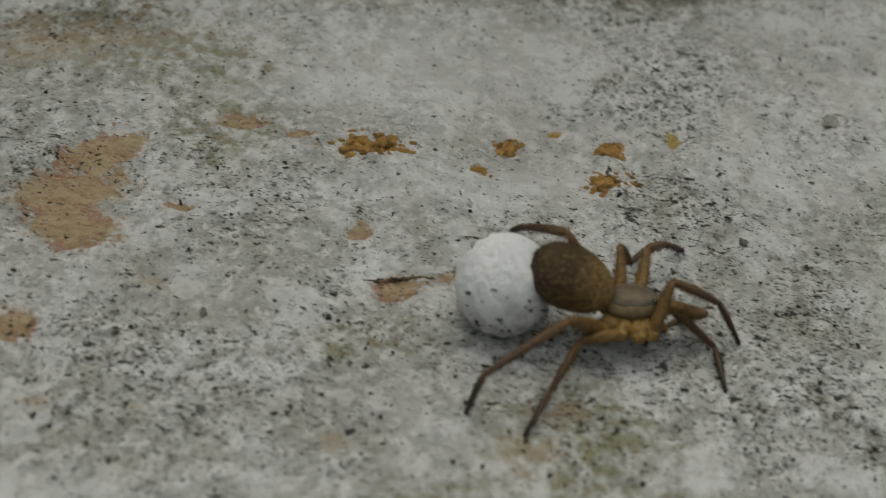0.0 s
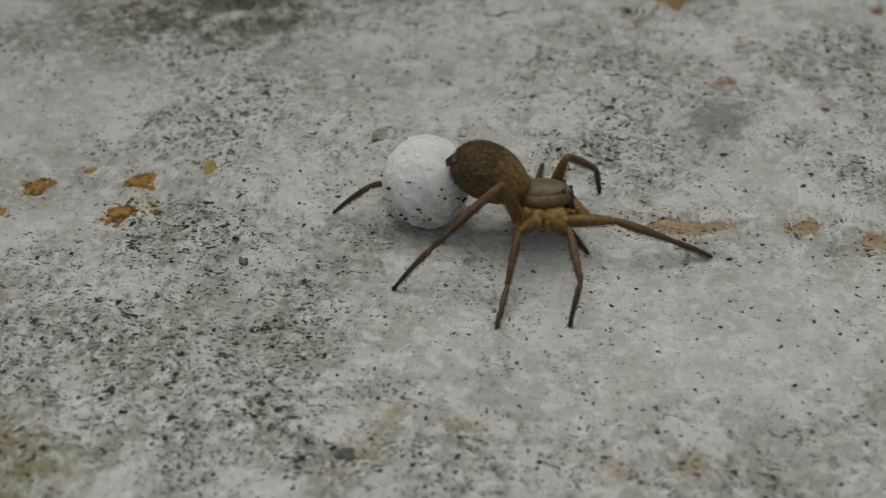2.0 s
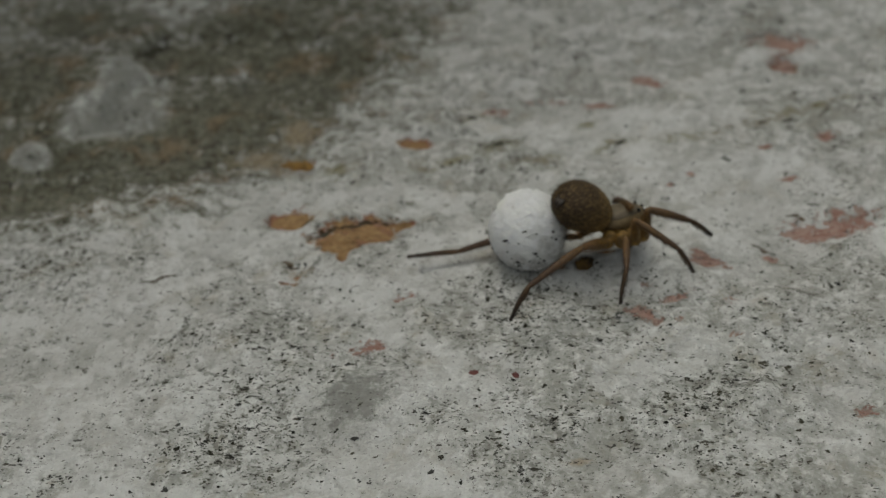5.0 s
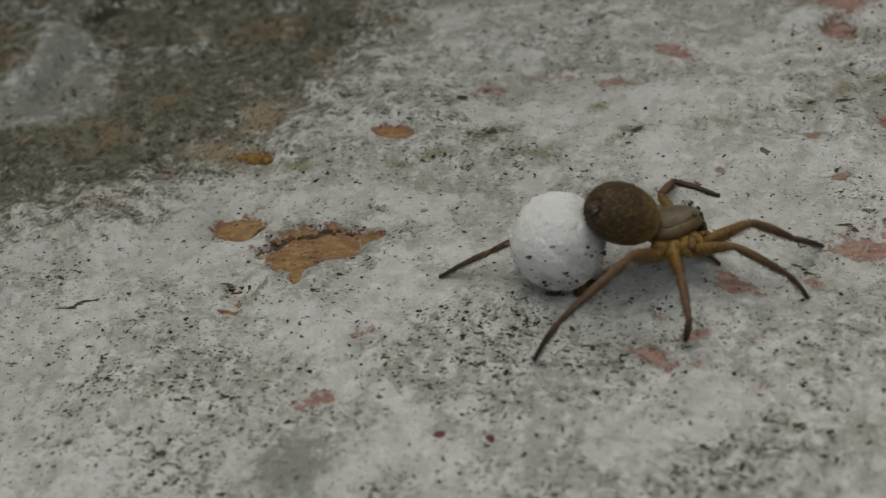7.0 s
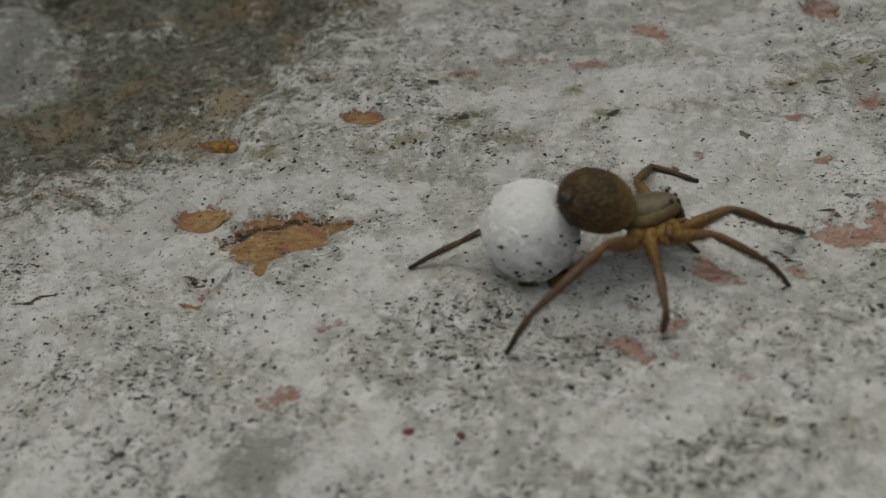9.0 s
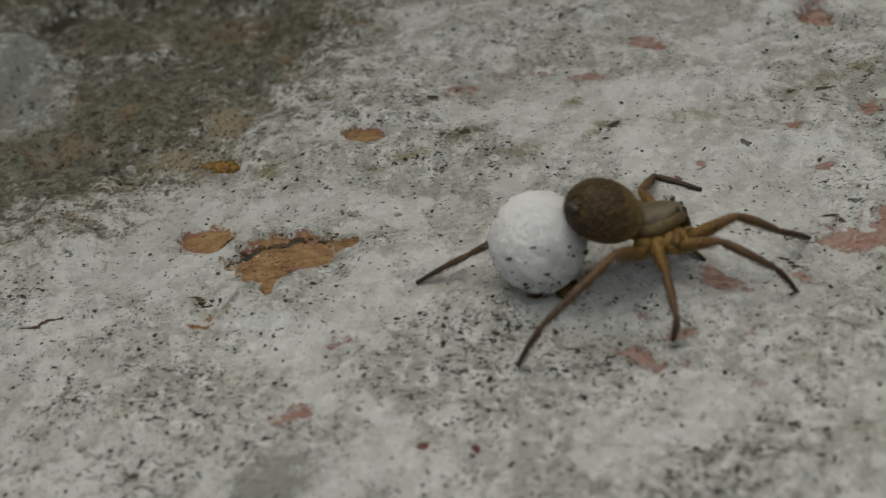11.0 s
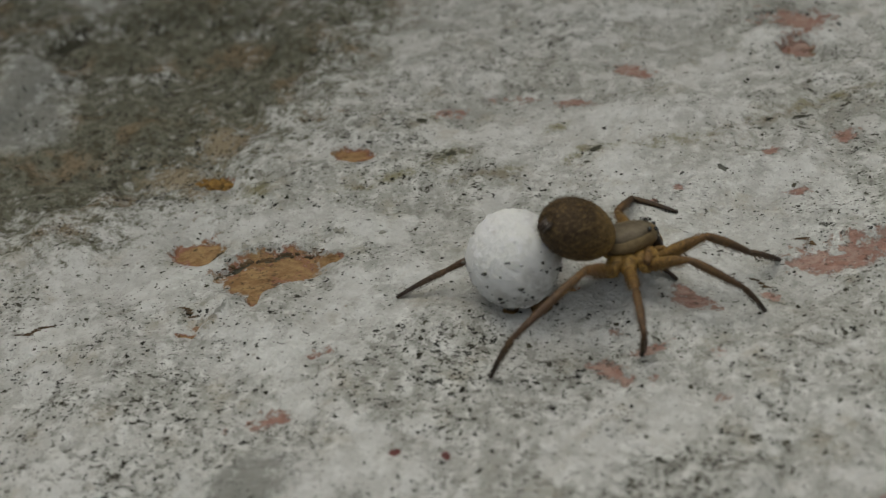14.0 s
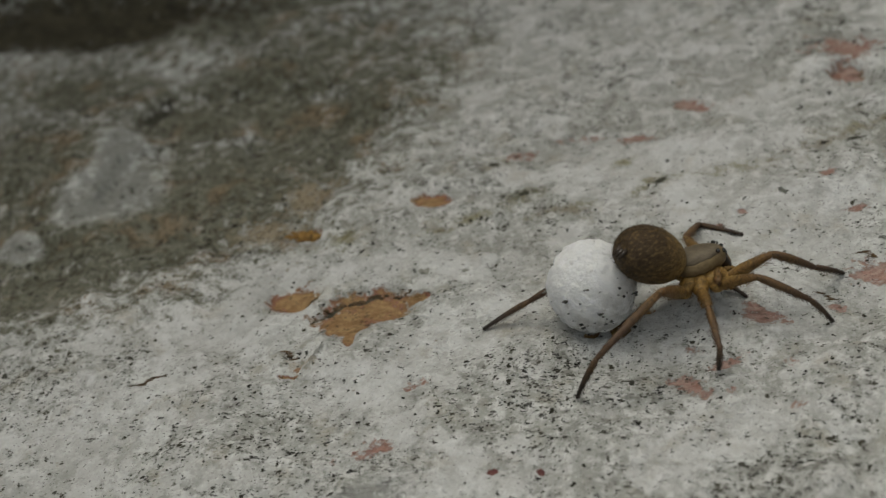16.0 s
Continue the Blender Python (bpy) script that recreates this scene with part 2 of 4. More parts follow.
def silk():
    s = Shader("silk", 0.8, 0.2)
    weave = s.noise(5.0, 6, 0.75)
    grey = s.noise(0.7, 5, 0.65)
    color = s.mix(s.step(grey, 0.4, 0.6), (0.97, 0.97, 0.965), (0.94, 0.937, 0.93))
    color = s.mix(s.step(weave, 0.36, 0.5, 0.14, 0.0), color, (0.6, 0.595, 0.58))
    # shade on the lower half put into the colour as grey; brown smudges, sooty flecks
    dot = s.n.new("ShaderNodeVectorMath")
    dot.operation = "DOT_PRODUCT"
    dot.inputs[1].default_value = (150.0, -120.0, -420.0)
    s.l.new(s.coord, dot.inputs[0])
    low = s.step(s.math("ADD", dot.outputs["Value"], s.math("MULTIPLY", grey, 1.2)), 0.35, 1.3)
    shade_mottle = s.noise(1.3, 6, 0.7)
    color = s.mix(s.math("MULTIPLY", s.step(shade_mottle, 0.44, 0.6, 0.06, 0.7), low), color, (0.36, 0.345, 0.31))
    color = s.mix(s.step(s.noise(0.9, 5, 0.65), 0.60, 0.72, 0.0, 0.6), color, (0.40, 0.33, 0.27))
    spot = s.noise(3.0, 4, 0.65)
    edge = s.step(low, 0.0, 1.0, 0.70, 0.62)
    color = s.mix(s.step(spot, edge, s.math("ADD", edge, 0.05), 0.0, 0.85), color, (0.10, 0.095, 0.08))
    s.bsdf.inputs["Subsurface Weight"].default_value = 0.3
    s.bsdf.inputs["Subsurface Radius"].default_value = (0.0007, 0.0007, 0.0006)
    s.bsdf.inputs["Sheen Weight"].default_value = 0.35  # fuzz of loose threads
    s.bsdf.inputs["Sheen Roughness"].default_value = 0.5
    return s.done(color, s.math("ADD", s.math("MULTIPLY", weave, 1.4), s.math("ADD", s.math("MULTIPLY", grey, 2.4), s.math("MULTIPLY", s.noise(2.2, 4, 0.6), 1.6))), 0.24)


GROUND = limewash()
ABDOMEN = abdomen_coat()
CARAPACE = plain("carapace_shell", (0.105, 0.072, 0.033), (0.175, 0.125, 0.06), 2.2, 0.5, 0.02, 0.35)
BAND = plain("grey_hair", (0.075, 0.058, 0.036), (0.13, 0.104, 0.07), 1.8, 0.6, 0.03, 0.3, (0.7, 1.2, 1))
PALE_HAIR = plain("pale_hair", (0.15, 0.12, 0.08), (0.09, 0.07, 0.042), 4.0, 0.8, 0.03)
AMBER = leg_shell("amber_leg", (0.225, 0.13, 0.037), (0.132, 0.075, 0.023), (0.13, 0.07, 0.028), 1.2, 2.8)
HONEY = leg_shell("honey_hip", (0.30, 0.18, 0.05), (0.175, 0.1, 0.028), (0.23, 0.13, 0.036), 1.0, 3.0)
RUSSET = leg_shell("russet_leg", (0.148, 0.084, 0.033), (0.092, 0.052, 0.024), (0.082, 0.047, 0.027), 0.8, 2.6)
DUSKY = leg_shell("dusky_leg", (0.112, 0.067, 0.035), (0.07, 0.043, 0.025), (0.04, 0.029, 0.023), 0.3, 2.4)
BLACK = plain("black_grit", (0.03, 0.03, 0.028), (0.06, 0.058, 0.05), 4.0, 0.6)
JAW = plain("jaw_shell", (0.012, 0.008, 0.005), (0.03, 0.018, 0.01), 3.0, 0.35, 0.01, 0.4)
EYE = plain("eye_black", (0.012, 0.012, 0.012), (0.02, 0.018, 0.016), 3.0, 0.12, 0.0, 0.6)
SILK = silk()
GRIT = plain("grey_grit", (0.07, 0.072, 0.062), (0.18, 0.18, 0.155), 2.5, 0.75, 0.05)
CHIP = plain("stone_chip", (0.36, 0.355, 0.32), (0.22, 0.215, 0.18), 3.2, 0.8, 0.12)
LICHEN = plain("ochre_lichen", (0.38, 0.225, 0.065), (0.22, 0.12, 0.038), 2.5, 0.9, 0.08)
LICHEN_DARK = plain("umber_lichen", (0.10, 0.06, 0.02), (0.2, 0.12, 0.035), 2.5, 0.85, 0.08)
YELLOW = plain("yellow_lichen", (0.42, 0.32, 0.12), (0.32, 0.22, 0.08), 2.5, 0.85, 0.08)
CRUST = plain("dark_crust", (0.035, 0.026, 0.016), (0.12, 0.075, 0.036), 1.6, 0.85, 0.08)
WALL = plain("dark_mortar", (0.05, 0.047, 0.036), (0.2, 0.19, 0.155), 0.45, 0.95, 0.3)


# ---- the ground: one sheet, fine where the animal walks ----
STAINS = []


def stain(kind, x, y, a, b, turn):
    """A worn place of that kind: its middle, half axes and turn, in millimetres and degrees."""
    STAINS.append((kind, x, y, a, b, radians(turn)))


stain("buff", -60.2, 13.5, 2.61, 1.30, -138)
stain("buff", -60.8, 10.8, 3.05, 1.54, -158)
stain("buff", -60.1, 8.7, 2.53, 1.91, 159)
stain("buff", -60.5, 1.8, 1.16, 1.00, 133)
stain("buff", -54.1, 17.5, 1.54, 0.71, -165)
stain("buff", -51.3, 17.1, 0.83, 0.30, -166)
stain("buff", -47.2, 10.8, 0.79, 0.52, -133)
stain("buff", -45.0, 7.5, 1.27, 0.84, -163)
stain("buff", -55.6, 10.5, 0.71, 0.24, -167)
stain("tan", -55.6, 5.8, 1.29, 0.66, 168)
stain("tan", -54.1, -1.9, 0.76, 0.53, 128)
stain("tan", -45.9, -1.6, 1.01, 0.75, -139)
stain("tan", -58.2, -2.0, 1.10, 0.66, -171)
stain("tan", -37.0, 1.7, 1.16, 0.88, -113)
stain("tan", -40.5, 10.5, 1.03, 0.56, -159)
stain("buff", -8.2, 19.6, 2.57, 0.57, -171)
stain("tan", -21.0, 4.4, 0.75, 0.58, -92)
stain("tan", -22.7, 2.1, 0.82, 0.46, -171)
stain("tan", -11.3, 3.4, 1.11, 0.88, -150)
stain("tan", -8.4, 4.2, 1.34, 0.77, -166)
stain("tan", -17.7, 5.3, 1.46, 0.69, -170)
stain("tan", -37.6, 1.3, 1.92, 1.07, -133)
stain("tan", -38.5, -0.6, 2.30, 1.61, 179)
stain("pale", -6.7, 27.8, 3.05, 2.37, -123)
stain("buff", -16.3, 18.6, 0.94, 0.63, -176)
stain("buff", -8.1, 19.5, 2.42, 0.66, -169)
stain("buff", -2.8, 20.2, 1.06, 0.52, -173)
stain("buff", 4.1, 20.8, 1.81, 0.73, -162)
stain("buff", 0.9, 19.6, 1.27, 0.54, -173)
stain("tan", 4.4, 24.2, 0.87, 0.33, -176)
stain("tan", 4.5, 13.8, 0.78, 0.37, -173)
stain("ochre", 2.9, 40.8, 0.47, 0.42, -133)
stain("ochre", 4.0, 42.0, 0.49, 0.38, -164)
stain("ochre", 4.7, 39.2, 0.63, 0.51, -113)
stain("ochre", 5.9, 40.4, 0.48, 0.36, -164)
stain("ochre", 3.3, 38.8, 0.40, 0.30, -166)
stain("pink", 7.9, 35.0, 0.82, 0.57, 165)
stain("pink", 8.4, 34.3, 0.49, 0.26, 142)
stain("pink", 7.1, 35.3, 0.47, 0.26, -180)
stain("pink", 11.4, 39.4, 1.14, 0.60, 172)
stain("pink", 11.0, 40.0, 0.55, 0.29, 131)
stain("pink", 9.5, 36.4, 0.86, 0.25, -159)
stain("pink", 12.4, 36.0, 0.37, 0.29, -174)
stain("pink", -5.2, 36.0, 0.67, 0.30, -169)
stain("tanpink", -8.4, 31.2, 0.69, 0.45, 176)
stain("tanpink", -7.4, 31.7, 0.46, 0.34, 174)
stain("pink", 18.0, 42.1, 1.60, 0.63, -179)
stain("pink", 16.6, 43.1, 0.75, 0.38, 162)
stain("pink", 14.9, 39.9, 0.56, 0.35, 152)
stain("pink", 16.8, 47.3, 0.57, 0.26, 180)
stain("pink", 19.5, 51.7, 0.63, 0.56, -140)
stain("pink", 15.6, 50.2, 0.45, 0.40, -113)
stain("pink", 8.8, 58.3, 1.28, 0.57, 149)
stain("pink", 5.7, 55.4, 1.47, 0.44, 173)
stain("tanpink", 2.4, 55.8, 1.76, 0.55, 178)
stain("pink", 17.9, 59.7, 0.93, 0.86, -134)
stain("darkred", -1.0, 30.2, 0.30, 0.27, 169)
stain("darkred", 1.2, 30.0, 0.23, 0.22, 110)
stain("pink", 11.1, 47.7, 0.38, 0.19, 179)
stain("pink", 9.7, 46.6, 0.27, 0.21, -179)
stain("pink", 12.3, 33.3, 0.46, 0.26, -179)
stain("tanpink", 9.6, 34.3, 0.70, 0.38, 111)
stain("tanpink", 8.1, 37.4, 0.75, 0.32, 149)
stain("ochre", -5.7, 51.1, 1.22, 0.68, 174)
stain("ochre", -12.7, 49.4, 1.10, 0.49, 158)
stain("tan", -13.6, 53.2, 1.63, 1.31, 142)
stain("ochre", -11.6, 37.6, 0.66, 0.27, 163)
stain("tan", -15.5, 49.9, 1.30, 0.89, 171)
stain("pink", 18.1, 62.7, 2.07, 0.81, 166)
stain("pinkO", 17.9, 60.0, 1.11, 1.00, 110)
stain("darkmark", -25.7, 64.8, 2.07, 1.08, -112)
stain("tanpink", -0.7, 54.5, 1.32, 0.73, 177)
stain("moss", -20.5, 53.8, 14.22, 7.60, -145)
stain("mossfar", -32.4, 58.5, 11.16, 10.36, 145)
stain("mossfar", -13.0, 61.4, 13.56, 7.20, -122)
stain("moss", -23.0, 52.3, 6.67, 6.50, -178)
stain("mossfar", -23.8, 77.2, 16.46, 7.83, 180)
stain("mosslight", -33.4, 40.2, 7.78, 3.41, -144)
stain("mosslight", -18.9, 50.8, 6.47, 3.40, -176)
stain("mosslight", -40.1, 34.3, 4.06, 3.18, -129)
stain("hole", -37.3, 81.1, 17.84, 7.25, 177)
stain("mossfar", -18.2, 67.5, 15.73, 6.70, -141)
stain("moss", -34.4, 48.9, 12.12, 6.46, -132)
stain("mosslight", -11.5, 66.6, 10.01, 5.75, -116)
stain("mosslight", -14.5, 59.0, 7.15, 6.26, -124)
stain("pale", -10.4, 38.3, 1.87, 0.24, -115)
stain("grime", 1.5, 35.5, 3.95, 2.44, -174)
stain("grime", -16.2, 32.1, 5.33, 3.09, -169)
stain("grime", -10.5, 33.5, 5.45, 1.29, -169)
stain("grime", 4.7, 31.9, 5.72, 1.08, 179)
stain("grime", 10.1, 28.7, 5.15, 1.56, -155)
stain("grime", -35.3, 7.9, 8.85, 3.53, -172)
stain("grime", -53.1, -0.6, 8.04, 3.60, -169)
stain("grime", -27.1, 4.2, 8.44, 2.40, -171)
stain("grime", 11.3, 46.9, 2.98, 1.12, -148)
stain("grime", -27.1, 23.3, 11.68, 4.51, -177)
stain("grime", -12.3, 24.8, 7.44, 2.79, -176)
stain("grime", -29.8, 9.2, 5.59, 4.05, -150)
stain("grime", 0.6, 26.0, 6.09, 3.32, -176)
stain("grime", -29.5, 13.7, 6.53, 2.22, -178)
stain("mosslight", -64.4, 24.0, 7.55, 3.05, -154)
stain("tan", -65.3, 22.1, 7.29, 2.97, -166)
stain("clean", -11.3, 8.5, 6.11, 3.03, -168)
stain("clean", -7.5, 11.1, 8.06, 4.36, -170)
stain("clean", 9.3, 32.0, 5.05, 1.49, -167)
stain("clean", -7.0, 36.6, 3.86, 1.82, -149)
stain("clean", -16.0, 41.5, 5.16, 1.74, -169)
stain("clean", -5.6, 13.8, 11.85, 3.90, -176)
stain("clean", -3.3, 29.0, 5.59, 1.69, 180)
stain("clean", -47.5, 23.4, 10.73, 3.35, -165)
stain("clean", -40.7, 15.7, 7.10, 1.84, -166)
stain("clean", -20.9, 36.1, 10.74, 4.51, -156)
stain("grime", -33.8, 6.6, 10.01, 2.26, -167)
stain("grime", -31.7, 2.5, 10.64, 1.26, -171)
stain("grime", -31.9, 10.3, 7.23, 3.89, -176)
stain("ochre", -47.4, 16.7, 1.03, 0.43, -171)
stain("ochre", -41.2, 18.8, 0.52, 0.37, -137)
stain("ochre", -42.3, 16.6, 0.33, 0.19, -175)
stain("ochre", -38.7, 20.5, 0.23, 0.21, -157)
stain("ochre", -35.8, 19.9, 0.42, 0.40, -154)
stain("ochre", -32.7, 21.3, 0.43, 0.19, 99)
stain("ochre", -36.0, 17.2, 0.61, 0.36, -166)
stain("ochre", -11.7, 37.6, 0.43, 0.13, 169)
stain("ochre", -12.6, 49.4, 0.64, 0.24, 168)
stain("ochre", 4.7, 39.2, 0.30, 0.24, -130)
stain("silt", -35.7, -0.9, 3.76, 2.91, -176)
stain("silt", -37.5, 1.4, 2.93, 1.39, -141)
stain("silt", -32.1, -2.7, 2.22, 1.68, -172)
stain("silt", -40.1, -3.9, 2.86, 1.66, -174)
stain("silt", -0.6, 50.2, 1.13, 0.58, 177)
stain("silt", 1.8, 48.6, 2.07, 0.40, -174)
stain("silt", 6.2, 50.6, 1.17, 0.42, -134)
stain("silt", 11.2, 51.5, 2.81, 0.45, -174)
stain("silt", 16.5, 53.7, 3.74, 0.44, -156)
stain("silt", 20.1, 55.5, 1.83, 0.37, -162)
stain("silt", 4.8, 53.0, 0.94, 0.38, -147)
stain("silt", -2.3, 53.9, 1.04, 0.72, 173)
stain("silt", -3.7, 48.7, 2.23, 0.49, -168)
stain("silt", -10.4, 48.4, 0.94, 0.78, 132)
stain("silt", -55.1, 16.4, 2.94, 2.65, 152)
stain("silt", -58.2, 21.9, 4.47, 2.59, -171)
stain("silt", -43.8, -5.3, 3.32, 1.52, -171)
stain("silt", -46.1, 4.0, 2.49, 1.05, -154)
stain("silt", -43.8, 8.3, 2.14, 0.45, -151)
stain("buff", -41.8, 9.6, 1.88, 0.31, -143)
stain("tan", -40.7, 10.6, 1.19, 0.48, -154)
stain("buff", -42.4, 8.8, 1.15, 0.28, -162)
stain("clean", -15.7, 14.7, 9.47, 4.98, -146)
stain("clean", -4.4, 25.3, 7.48, 4.36, -135)
stain("clean", 6.4, 40.7, 9.93, 3.84, -170)
stain("clean", 15.0, 45.4, 6.78, 3.80, -171)
stain("mound", 13.0, 28.3, 1.90, 1.22, -142)

stain("ochre", -12.5, 44.0, 1.51, 1.20, 151)
stain("ochre", -13.4, 43.9, 0.60, 0.45, -165)
stain("ochre", -9.4, 41.6, 1.87, 1.31, 164)
stain("ochre", -7.7, 42.5, 1.95, 1.40, 180)
stain("ochre", -5.7, 42.9, 0.80, 0.30, -170)
stain("ochre", -9.0, 40.3, 1.01, 0.43, 99)
stain("clean", -9.0, 45.4, 4.16, 1.25, -173)
stain("clean", -16.7, 43.9, 4.55, 1.71, -180)
stain("clean", -4.4, 38.2, 4.17, 2.13, 172)
stain("pink", 9.4, 36.2, 0.72, 0.27, -168)
stain("tanpink", -6.4, 31.8, 1.13, 0.78, -144)
stain("pink", 18.2, 27.8, 0.61, 0.38, -178)
stain("pink", 18.2, 62.4, 1.91, 1.02, 173)
stain("pink", 17.9, 60.3, 1.47, 0.94, 86)
stain("pink", 19.1, 42.6, 2.07, 0.96, -162)
stain("pink", 16.7, 42.3, 1.12, 0.46, -176)
stain("grime", -25.1, 2.9, 7.00, 1.80, -173)
stain("grime", -22.7, 5.7, 4.10, 1.29, -173)
stain("tan", -21.8, 3.3, 1.40, 0.76, -174)
stain("tan", -20.7, 5.3, 1.19, 0.64, -174)
stain("grime", 1.4, 36.4, 4.59, 1.82, 147)
stain("grime", -10.4, 32.3, 5.44, 1.74, 173)
stain("clean", -18.2, 42.9, 6.05, 2.38, -174)
stain("moss", -21.4, 49.7, 5.59, 3.05, -169)
stain("mosslight", -19.6, 44.7, 4.83, 2.02, -175)
stain("moss", -35.6, 40.0, 5.06, 3.65, -174)
stain("moss", -27.5, 47.3, 8.63, 4.03, -156)
stain("mosslight", -32.5, 35.7, 5.18, 2.27, -170)
stain("grime", -32.7, 32.4, 4.80, 2.58, 178)
stain("grime", -15.6, 39.7, 5.60, 2.22, 172)
stain("grime", -32.5, 16.9, 6.90, 2.46, -176)
stain("mosslight", -0.8, 50.4, 1.73, 0.87, -179)
stain("mosslight", 6.9, 50.7, 1.32, 0.49, -135)
stain("darkmark", 6.9, 50.7, 0.49, 0.19, -127)
stain("darkmark", -0.4, 50.4, 0.36, 0.23, 166)
stain("darkmark", -2.3, 53.6, 0.37, 0.25, 164)
stain("darkmark", 17.6, 53.4, 0.77, 0.14, -160)
stain("ochre", -9.4, 43.0, 1.28, 0.65, -159)
stain("tan", -10.9, 38.0, 1.09, 0.58, 170)
stain("buff", -11.2, 38.1, 0.44, 0.18, 173)
stain("clean", -25.1, 23.6, 13.61, 5.25, -169)
stain("clean", -16.4, 28.7, 9.79, 4.05, -172)
stain("clean", -41.6, 25.0, 12.03, 5.22, -163)
stain("clean", -5.4, 11.6, 7.68, 3.72, -172)
stain("clean", 13.3, 45.9, 5.66, 3.69, 173)
stain("clean", 6.6, 52.6, 7.13, 2.91, -178)
stain("grime", -28.5, 8.1, 6.87, 4.90, 70)
stain("grime", -54.6, 0.6, 5.80, 3.58, -170)
stain("pale", -26.1, 55.7, 4.42, 3.51, -179)
stain("pale", -26.5, 59.6, 3.91, 2.15, 104)
stain("pale", -27.8, 54.0, 2.33, 1.76, 169)
stain("pale", -30.6, 51.0, 1.96, 1.62, 141)
stain("pale", -33.4, 47.6, 1.90, 1.47, 158)
stain("clean", -23.5, 45.6, 3.40, 2.44, 173)
stain("mound", -23.5, 45.6, 2.86, 2.08, 173)
stain("clean", -17.1, 45.1, 7.04, 2.73, -179)
stain("grime", -26.6, 35.5, 8.16, 4.94, 176)
stain("grime", 1.1, 36.8, 4.22, 2.83, 150)
stain("grime", 6.7, 37.1, 3.38, 2.06, 174)
stain("grime", -13.5, 36.6, 5.89, 2.73, 171)
stain("tan", -13.6, 53.4, 2.31, 1.66, 130)
stain("tan", -15.4, 50.5, 2.94, 1.81, 161)
stain("moss", -27.3, 50.6, 6.55, 3.52, -167)
stain("mosslight", -26.5, 44.0, 4.61, 2.58, -169)
stain("grime", -23.2, 37.4, 7.28, 4.33, 158)
stain("mossfar", -31.5, 68.2, 10.87, 4.98, 170)
stain("grime", -14.0, 28.4, 6.67, 3.63, 174)
stain("grime", -7.7, 30.0, 4.02, 2.35, 175)
stain("grime", 5.2, 35.2, 3.79, 1.65, 180)
stain("grime", 0.1, 33.2, 3.80, 2.81, 174)
stain("grime", 18.5, 45.4, 3.76, 2.46, 176)
stain("moss", -22.4, 63.1, 6.35, 3.49, 163)
stain("moss", -16.9, 63.5, 5.86, 3.50, 162)
stain("moss", -21.9, 50.5, 4.73, 2.93, 173)
stain("mosslight", -39.1, 34.8, 7.36, 4.55, 177)
stain("grime", -33.3, 24.8, 9.04, 5.10, 179)
stain("grime", -34.1, 28.2, 6.57, 5.46, 148)
# shadow below the ochre's upper rim, put into the colour
stain("darkmark", -10.2, 42.6, 1.30, 0.19, -146)
stain("darkmark", -8.4, 43.2, 1.08, 0.19, -173)
stain("darkmark", -6.8, 43.4, 0.83, 0.15, 178)


def lattice(shape_seed, x, y, wave):
    """Smooth value noise in -1..1 with that wavelength."""
    table = np.random.default_rng(shape_seed).uniform(-1, 1, (256, 256))
    u, v = x / wave + 1000.0, y / wave + 1000.0
    i, j = np.floor(u).astype(int), np.floor(v).astype(int)
    fu, fv = u - i, v - j
    fu, fv = fu * fu * (3 - 2 * fu), fv * fv * (3 - 2 * fv)
    i, j, i2, j2 = i % 256, j % 256, (i + 1) % 256, (j + 1) % 256
    return (table[i, j] * (1 - fu) + table[i2, j] * fu) * (1 - fv) + (table[i, j2] * (1 - fu) + table[i2, j2] * fu) * fv


def field(kinds, x, y):
    """How deep inside the worn places of these kinds a point lies: 1 in the middle, 0 on the edge, -1 outside."""
    out = np.full(x.shape, -1.0)
    for kind, cx, cy, a, b, turn in STAINS:
        if kind in kinds:
            dx, dy = x - cx, y - cy
            near = (np.abs(dx) < 2.3 * a) & (np.abs(dy) < 2.3 * a)
            c, s = math.cos(turn), math.sin(turn)
            u, v = (dx * c + dy * s) / a, (dy * c - dx * s) / b
            out = np.where(near, np.maximum(out, 1 - np.sqrt(u * u + v * v)), out)
    return out


def ramp(v, lo, hi):
    v = np.clip((v - lo) / (hi - lo), 0, 1)
    return v * v * (3 - 2 * v)


def height(x, y):
    """The relief of the wash, in millimetres."""
    warp = 0.35 * lattice(3, x, y, 1.6)
    z = 0.34 * lattice(11, x, y, 14.0) + 0.32 * lattice(12, x, y, 5.0) + 0.19 * lattice(13, x, y * 1.3, 1.9)
    z += 0.09 * lattice(14, x, y, 0.8)
    moss = ramp(field(("moss",), x, y) + 0.6 * warp, -0.08, 0.3)
    z -= moss * (0.75 + 0.3 * lattice(15, x, y, 2.2) + 0.16 * lattice(16, x, y, 0.9))
    z -= 0.38 * ramp(field(("ochre", "pinkO"), x, y) + 0.5 * warp, -0.12, 0.16)
    z -= 0.22 * ramp(field(("buff",), x, y) + warp, -0.08, 0.22)
    z -= 0.10 * ramp(field(("pink", "darkred"), x, y) + warp, -0.05, 0.3)
    z += 0.25 * ramp(field(("pale",), x, y) + 0.6 * warp, -0.05, 0.35)
    z += 0.45 * ramp(field(("mound",), x, y) + 0.3 * warp, 0.0, 0.9) * (1 + 0.25 * lattice(17, x, y, 1.3))
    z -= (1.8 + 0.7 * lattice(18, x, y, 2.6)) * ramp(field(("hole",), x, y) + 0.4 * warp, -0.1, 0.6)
    return z


